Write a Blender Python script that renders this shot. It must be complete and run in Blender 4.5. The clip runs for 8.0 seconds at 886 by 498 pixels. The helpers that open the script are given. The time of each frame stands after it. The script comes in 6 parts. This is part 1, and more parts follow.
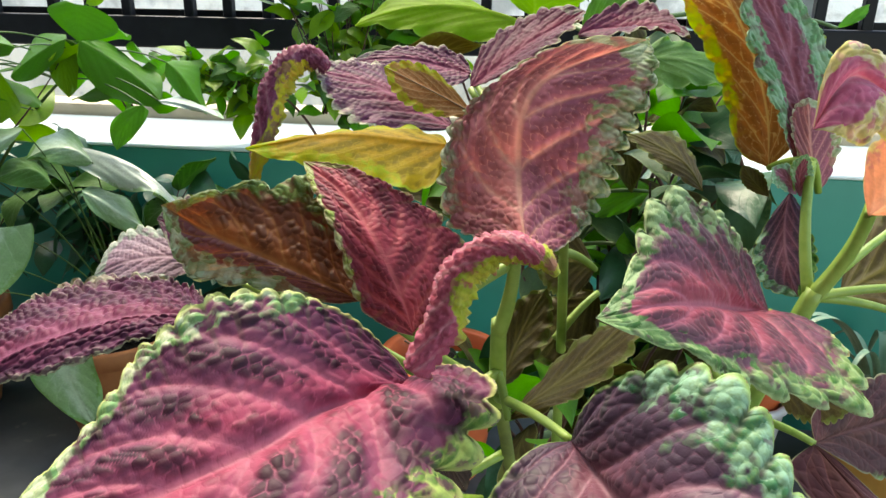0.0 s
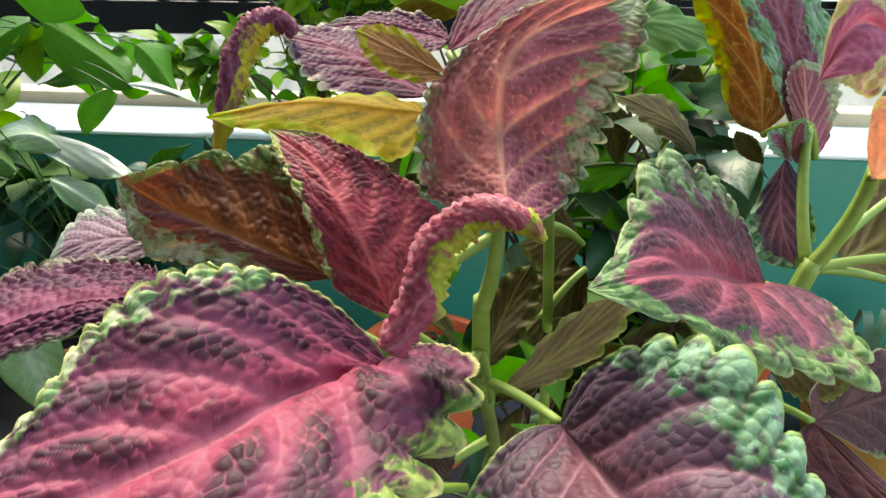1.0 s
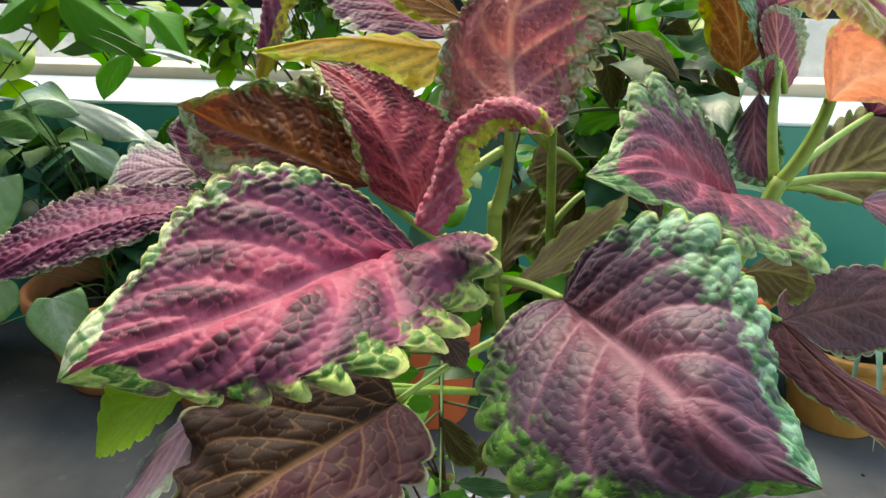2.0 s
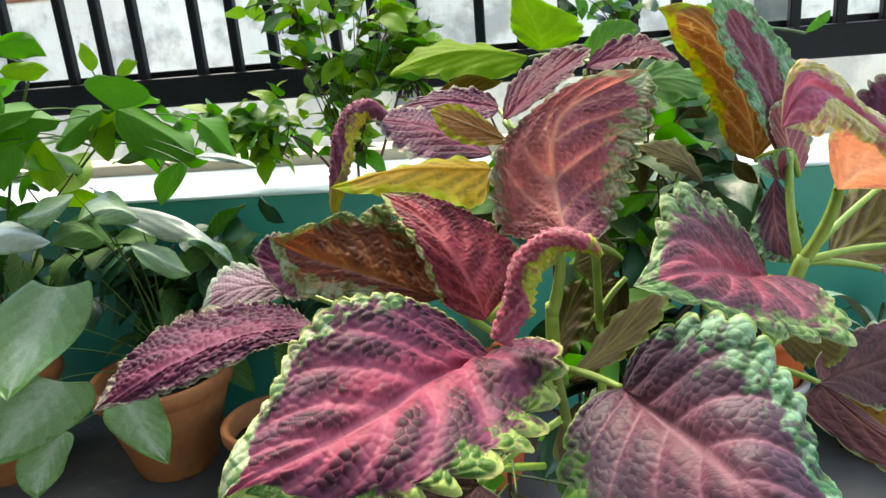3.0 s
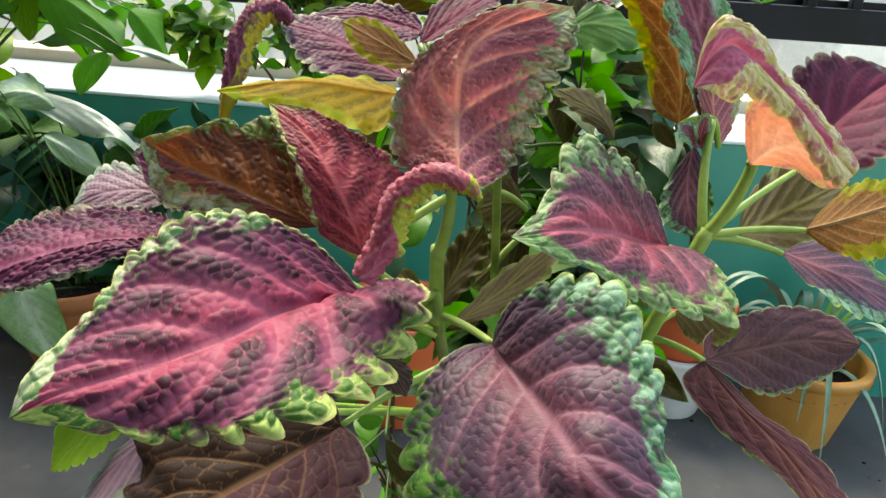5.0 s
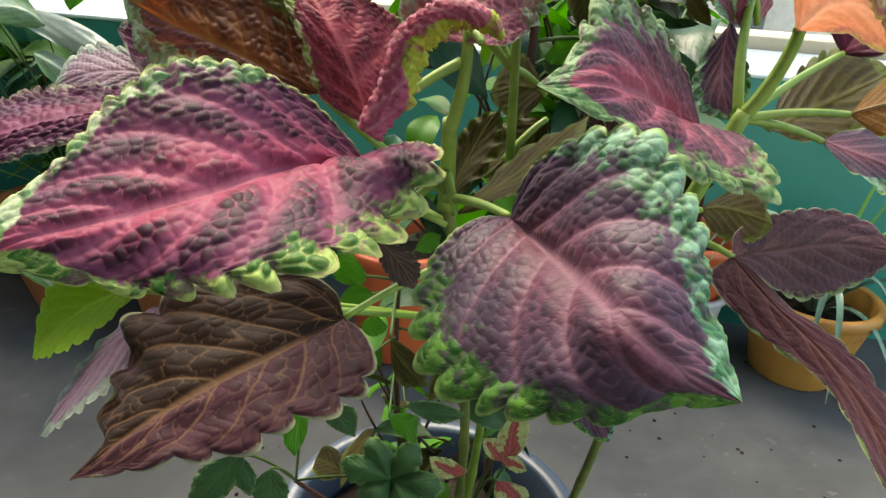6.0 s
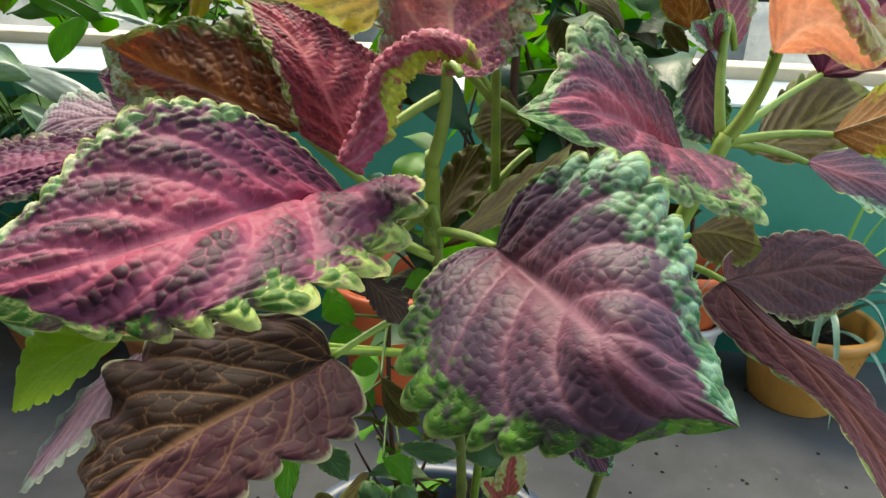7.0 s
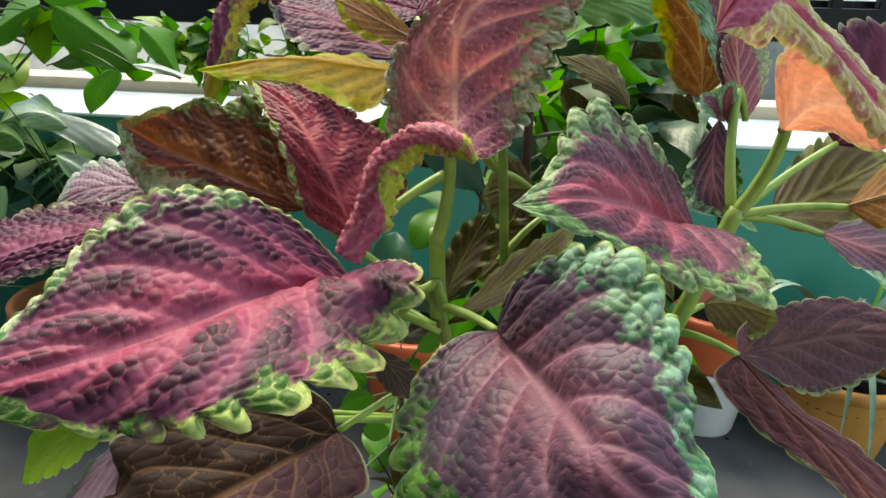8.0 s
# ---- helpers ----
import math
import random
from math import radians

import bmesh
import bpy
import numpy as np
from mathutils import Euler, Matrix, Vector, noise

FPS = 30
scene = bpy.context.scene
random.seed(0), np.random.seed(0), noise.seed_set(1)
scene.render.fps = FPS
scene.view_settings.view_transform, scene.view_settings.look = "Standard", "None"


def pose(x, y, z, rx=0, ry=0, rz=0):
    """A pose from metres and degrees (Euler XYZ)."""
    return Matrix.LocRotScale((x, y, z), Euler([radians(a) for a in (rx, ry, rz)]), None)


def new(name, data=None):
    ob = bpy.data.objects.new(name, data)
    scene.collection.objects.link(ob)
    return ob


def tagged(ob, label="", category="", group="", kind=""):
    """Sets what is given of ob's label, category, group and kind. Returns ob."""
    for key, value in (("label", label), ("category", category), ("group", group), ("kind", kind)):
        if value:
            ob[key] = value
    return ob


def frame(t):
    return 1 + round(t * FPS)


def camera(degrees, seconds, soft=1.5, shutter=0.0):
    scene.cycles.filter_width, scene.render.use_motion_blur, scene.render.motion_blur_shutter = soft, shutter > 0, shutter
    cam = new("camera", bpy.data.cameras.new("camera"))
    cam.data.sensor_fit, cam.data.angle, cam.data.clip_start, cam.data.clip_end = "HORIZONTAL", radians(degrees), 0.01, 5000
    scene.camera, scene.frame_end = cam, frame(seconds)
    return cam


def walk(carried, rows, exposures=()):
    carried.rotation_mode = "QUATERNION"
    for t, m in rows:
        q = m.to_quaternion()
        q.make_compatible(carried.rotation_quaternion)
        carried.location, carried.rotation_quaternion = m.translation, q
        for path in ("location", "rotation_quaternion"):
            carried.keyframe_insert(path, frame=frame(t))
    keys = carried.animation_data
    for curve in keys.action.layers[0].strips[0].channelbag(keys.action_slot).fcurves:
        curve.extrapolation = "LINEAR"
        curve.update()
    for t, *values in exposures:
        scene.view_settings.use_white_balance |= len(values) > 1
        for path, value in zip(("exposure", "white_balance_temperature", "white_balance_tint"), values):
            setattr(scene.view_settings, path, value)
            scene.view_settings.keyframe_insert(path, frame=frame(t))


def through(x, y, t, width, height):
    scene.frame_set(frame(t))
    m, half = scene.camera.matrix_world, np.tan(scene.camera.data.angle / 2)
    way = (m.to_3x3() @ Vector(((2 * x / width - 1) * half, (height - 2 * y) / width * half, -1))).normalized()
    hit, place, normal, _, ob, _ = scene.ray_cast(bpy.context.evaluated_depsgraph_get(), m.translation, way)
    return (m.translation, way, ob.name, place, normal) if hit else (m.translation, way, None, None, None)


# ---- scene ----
cam = camera(63.9, 8.0)
# seconds, eye x y z, yaw, pitch, roll
ROWS = [
    (0, 0.0009, -0.0022, 0.7046, 7.87, -18.98, 1.00),
    (0.5, -0.0109, 0.0237, 0.7027, 6.33, -17.59, 1.07),
    (1, 0.0008, 0.0142, 0.6921, 6.43, -19.79, 0.67),
    (1.5, 0.0115, -0.0065, 0.6788, 5.90, -22.43, 1.21),
    (1.7, 0.0066, -0.0266, 0.6781, 6.34, -22.21, 1.38),
    (2.8, -0.0153, -0.0544, 0.7046, 5.89, -17.39, -3.34),
    (3, -0.0150, -0.0751, 0.7187, 8.38, -16.89, -4.92),
    (3.5, -0.0056, -0.0868, 0.7212, 10.30, -16.98, -4.89),
    (4, -0.0032, -0.0657, 0.7208, 11.21, -19.13, -2.29),
    (4.5, 0.0043, -0.0545, 0.7200, 7.31, -20.07, 2.40),
    (5, 0.0142, -0.0482, 0.7077, 4.39, -21.84, 3.60),
    (5.2, 0.0154, -0.0458, 0.7000, 4.29, -23.03, 4.16),
    (6.3, 0.0101, -0.0344, 0.6585, 4.15, -25.55, 4.40),
    (6.5, 0.0127, -0.0335, 0.6579, 2.67, -24.87, 4.76),
    (7, 0.0142, -0.0338, 0.6611, 3.91, -22.20, 2.37),
    (7.5, 0.0118, -0.0351, 0.6688, 4.53, -19.93, 2.18),
    (8, 0.0242, -0.0256, 0.6799, 6.69, -19.81, 1.56),
]
EXPOSURE, KELVIN, TINT = 2.36, 8150, 5
walk(cam, [(t, pose(x, y, z, 90 + pitch, 0, yaw) @ pose(0, 0, 0, 0, 0, roll)) for t, x, y, z, yaw, pitch, roll in ROWS],
     exposures=((0.0, EXPOSURE, KELVIN, TINT), (1.0, EXPOSURE, KELVIN, TINT), (1.5, EXPOSURE - 0.14, KELVIN, TINT), (2.8, EXPOSURE, KELVIN, TINT), (4.5, EXPOSURE, KELVIN, TINT), (6.3, EXPOSURE - 0.25, KELVIN, TINT), (8.0, EXPOSURE - 0.25, KELVIN, TINT)))

# ---- light: bright hazy sky over a terrace, open towards the yard beyond the railing ----
world = bpy.data.worlds.new("sky")
scene.world = world
world.use_nodes = True
wt = world.node_tree
SUN_EL, SUN_AZ = radians(58), radians(-24)
sky = wt.nodes.new("ShaderNodeTexSky")
sky.sky_type, sky.sun_disc = "NISHITA", False
sky.sun_elevation, sky.sun_rotation = SUN_EL, SUN_AZ
back = wt.nodes["Background"]
back.inputs["Strength"].default_value = 0.15
wt.links.new(sky.outputs[0], back.inputs["Color"])
sun = new("sun", bpy.data.lights.new("sun", "SUN"))
sun.data.energy, sun.data.angle, sun.data.color = 1.45, radians(30), (1.0, 0.96, 0.90)
toward = Vector((math.sin(SUN_AZ) * math.cos(SUN_EL), math.cos(SUN_AZ) * math.cos(SUN_EL), math.sin(SUN_EL)))
sun.rotation_euler = toward.to_track_quat("Z", "Y").to_euler()


# ---- node helpers ----
class Nodes:
    """A small helper for node trees: each call makes a node and returns its output."""

    def __init__(self, name):
        self.mat = bpy.data.materials.new(name)
        self.mat.use_nodes = True
        self.tree = self.mat.node_tree
        self.bsdf = self.tree.nodes["Principled BSDF"]
        self.out = self.tree.nodes["Material Output"]

    def put(self, socket, value):
        if isinstance(value, bpy.types.NodeSocket):
            self.tree.links.new(value, socket)
        elif isinstance(value, (tuple, list)) and len(value) == 3 and socket.type == "RGBA":
            socket.default_value = (*value, 1)
        else:
            socket.default_value = value

    def math(self, op, a, b=0.0, c=0.0):
        n = self.tree.nodes.new("ShaderNodeMath")
        n.operation = op
        for i, v in enumerate((a, b, c)):
            self.put(n.inputs[i], v)
        return n.outputs[0]

    def step(self, x, lo, hi, a=0.0, b=1.0):
        n = self.tree.nodes.new("ShaderNodeMapRange")
        n.interpolation_type = "SMOOTHSTEP"
        for i, v in enumerate((x, lo, hi, a, b)):
            self.put(n.inputs[i], v)
        return n.outputs[0]

    def mix(self, f, a, b):
        n = self.tree.nodes.new("ShaderNodeMix")
        n.data_type = "RGBA"
        self.put(n.inputs[0], f)
        self.put(n.inputs[6], a)
        self.put(n.inputs[7], b)
        return n.outputs[2]

    def noise(self, vec, scale, detail=3.0, rough=0.55):
        n = self.tree.nodes.new("ShaderNodeTexNoise")
        if vec is not None:
            self.put(n.inputs["Vector"], vec)
        n.inputs["Scale"].default_value, n.inputs["Detail"].default_value, n.inputs["Roughness"].default_value = scale, detail, rough
        return n.outputs["Fac"]

    def told(self, key):
        n = self.tree.nodes.new("ShaderNodeAttribute")
        n.attribute_name = key
        return n.outputs["Fac"]

    def place(self):
        return self.tree.nodes.new("ShaderNodeTexCoord").outputs["Object"]

    def world_place(self):
        return self.tree.nodes.new("ShaderNodeNewGeometry").outputs["Position"]

    def chance(self):
        return self.tree.nodes.new("ShaderNodeObjectInfo").outputs["Random"]

    def join(self, x, y, z):
        n = self.tree.nodes.new("ShaderNodeCombineXYZ")
        for i, v in enumerate((x, y, z)):
            self.put(n.inputs[i], v)
        return n.outputs[0]

    def split(self, vec):
        n = self.tree.nodes.new("ShaderNodeSeparateXYZ")
        self.put(n.inputs[0], vec)
        return n.outputs

    def bump(self, height, strength, distance):
        n = self.tree.nodes.new("ShaderNodeBump")
        self.put(n.inputs["Height"], height)
        n.inputs["Strength"].default_value, n.inputs["Distance"].default_value = strength, distance
        self.put(self.bsdf.inputs["Normal"], n.outputs[0])
        return n.outputs[0]

    def finish(self, colour, rough=0.6, metal=0.0, spec=0.5, through=None, amount=0.0, sheen=0.0):
        b = self.bsdf.inputs
        self.put(b["Base Color"], colour)
        self.put(b["Roughness"], rough)
        b["Metallic"].default_value, b["Specular IOR Level"].default_value = metal, spec
        if sheen:
            b["Sheen Weight"].default_value, b["Sheen Roughness"].default_value = sheen, 0.45
        if amount:
            tr = self.tree.nodes.new("ShaderNodeBsdfTranslucent")
            self.put(tr.inputs["Color"], through if through is not None else colour)
            m = self.tree.nodes.new("ShaderNodeMixShader")
            m.inputs[0].default_value = amount
            self.tree.links.new(self.bsdf.outputs[0], m.inputs[1])
            self.tree.links.new(tr.outputs[0], m.inputs[2])
            self.tree.links.new(m.outputs[0], self.out.inputs["Surface"])
        return self.mat


def plain(name, dark, light, scale=30.0, rough=0.6, spec=0.5, bump=0.2, dist=0.002, metal=0.0, speck=None):
    """A mottled surface: two colours by coarse and fine grain, with fine relief."""
    n = Nodes(name)
    p = n.place()
    coarse, fine = n.noise(p, scale * 0.18, 4), n.noise(p, scale, 5)
    both = n.math("ADD", n.math("MULTIPLY", coarse, 0.6), n.math("MULTIPLY", fine, 0.4))
    col = n.mix(n.step(both, 0.35, 0.65), dark, light)
    if speck:
        col = n.mix(n.step(n.noise(p, scale * 2.2, 2), 0.66, 0.72), col, speck)
    n.bump(fine, bump, dist)
    return n.finish(col, n.math("ADD", rough - 0.08, n.math("MULTIPLY", fine, 0.16)), metal, spec)


VEINS, SWEEP = 6.0, 0.42


def leaf_material(name, mid, zone, vein, edge, edge2, rim, start=0.62, amount=0.25, through=None, rough=0.46, dark=0.55, blotch=0.5, ribs=0.75, sheen=0.05, net=0.72, spec=0.22, ribw=0.22, far=None, tipgreen=0.75, half=None):
    """Coleus colouring by the leaf's own coordinates: u from base to tip, v from the midrib (0) to a margin (1 or -1)."""
    n = Nodes(name)
    uv = n.tree.nodes.new("ShaderNodeUVMap").outputs[0]
    x, y, _ = n.split(uv)
    av = n.math("ABSOLUTE", y)
    luck = n.math("MULTIPLY", n.chance(), 40.0)
    vec = n.join(n.math("MULTIPLY", x, 1.6), y, luck)
    here = n.place()
    n1, n2, n3 = n.noise(vec, 3.2, 3), n.noise(here, 125.0, 3), n.noise(here, 400.0, 2)
    ph = n.math("MULTIPLY", n.math("SUBTRACT", x, n.math("MULTIPLY", av, SWEEP)), VEINS)
    ph = n.math("ADD", ph, n.math("MULTIPLY", n.math("SUBTRACT", n2, 0.5), 0.16))
    off = n.math("ABSOLUTE", n.math("SUBTRACT", n.math("FRACT", n.math("ADD", ph, 0.5)), 0.5))
    rib = n.math("MAXIMUM", n.step(off, 0.01, 0.07, 1.0, 0.0), n.step(off, 0.0, ribw, 0.75, 0.0))
    rib = n.math("MULTIPLY", rib, n.step(av, 0.6, 0.95, 1.0, 0.3))
    main = n.step(av, 0.015, 0.06, 1.0, 0.0)
    puff, tone, lobe = n.told("puff"), n.told("tone"), n.told("lobe")
    mesh = n.step(puff, 0.0, 0.26, 1.0, 0.0)
    lines = n.math("MAXIMUM", n.math("MAXIMUM", rib, main), n.math("MULTIPLY", mesh, net))
    reach = n.math("ADD", av, n.math("MULTIPLY", n.math("SUBTRACT", n1, 0.5), 0.7))
    col = n.mix(n.step(n.math("ADD", reach, n.math("MULTIPLY", n.math("SUBTRACT", n2, 0.5), 0.5)), 0.02, 0.60), mid, zone)
    pit = tuple(c * dark for c in zone)
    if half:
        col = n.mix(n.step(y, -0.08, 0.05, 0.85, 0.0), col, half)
    patch = n.step(n.math("ADD", n1, n.math("MULTIPLY", n.math("SUBTRACT", tone, 0.5), 0.20)), 0.32, 0.50)
    spots = n.math("MULTIPLY", n.step(off, 0.12, 0.36, 0.06, 1.0), n.math("ADD", n.math("MULTIPLY", patch, 0.80), n.math("MULTIPLY", tone, 0.20)))
    spots = n.math("MULTIPLY", spots, n.step(puff, 0.05, 0.45, 0.35, 1.0))
    spots = n.math("MULTIPLY", spots, n.step(reach, 0.02, 0.22, 0.40, 1.0))
    col = n.mix(n.math("MULTIPLY", spots, blotch), col, pit)
    col = n.mix(n.math("MULTIPLY", lines, ribs), col, n.mix(n.step(reach, 0.2, 0.9), vein, n.mix(0.5, vein, zone)))
    green = n.mix(n.step(n.math("ADD", n.math("MULTIPLY", n1, 0.35), n.math("ADD", n.math("MULTIPLY", n2, 0.40), n.math("MULTIPLY", tone, 0.35))), 0.42, 0.66), edge, edge2)
    # far: own margin colours for the v > 0 half, also used to paint sky sheen
    if far:
        other_half = n.mix(n.step(n.math("ADD", n.math("MULTIPLY", n2, 0.45), n.math("ADD", n.math("MULTIPLY", n.math("SUBTRACT", 1.0, lobe), 0.30), n.math("MULTIPLY", tone, 0.35))), 0.44, 0.56), far[0], far[1])
        green = n.mix(n.step(y, -0.1, 0.1), green, other_half)
    green = n.mix(n.math("MULTIPLY", n.step(n3, 0.45, 0.62), 0.35), green, n.mix(0.5, edge2, rim))
    green = n.mix(n.math("MULTIPLY", n.step(puff, 0.0, 0.35, 1.0, 0.0), 0.6), green, n.mix(n.step(y, -0.1, 0.1), rim, far[1]) if far else edge2)
    hem = n.math("ADD", n.math("ADD", av, n.math("MULTIPLY", n.math("SUBTRACT", n1, 0.5), 0.42)), n.math("MULTIPLY", n.math("SUBTRACT", n2, 0.5), 0.45))
    hem = n.math("ADD", hem, n.step(x, 0.10, 0.34, -0.55, 0.0))
    hem = n.math("ADD", hem, n.step(x, 0.80, 0.95, 0.0, tipgreen))
    hem = n.math("ADD", hem, n.math("ADD", n.math("MULTIPLY", n.math("SUBTRACT", lobe, 0.6), 0.08), n.math("MULTIPLY", n.math("SUBTRACT", tone, 0.5), 0.16)))
    if far:
        hem = n.math("ADD", hem, n.step(y, -0.1, 0.1, 0.0, start - far[2]))
    hem = n.step(hem, start, start + 0.10)
    col = n.mix(hem, col, green)
    flecks = n.math("MULTIPLY", n.step(n2, 0.57, 0.64), n.math("MULTIPLY", hem, 0.7))
    col = n.mix(flecks, col, zone)
    col = n.mix(n.math("MULTIPLY", n.math("MULTIPLY", n.step(lobe, 0.3, 0.62, 1.0, 0.0), n.step(av, 0.5, 0.8)), 0.6), col, n.mix(0.35, zone, edge2))
    col = n.mix(n.math("MULTIPLY", n.step(av, 0.94, 0.99), 0.8), col, rim)
    col = n.mix(n.math("MULTIPLY", n.step(n3, 0.35, 0.7), 0.25), col, n.mix(0.5, col, (0.02, 0.015, 0.015)))
    relief = n.math("SUBTRACT", n.math("MULTIPLY", n.step(puff, 0.0, 0.6), 0.30), n.math("MULTIPLY", rib, 0.2))
    relief = n.math("ADD", relief, n.math("MULTIPLY", n3, 0.5))
    n.bump(relief, 0.35, 0.0010)
    thru = col if through is None else n.mix(0.4, col, through)
    return n.finish(col, n.math("ADD", rough, n.math("MULTIPLY", n3, 0.15)), 0.0, spec, thru, amount, sheen)


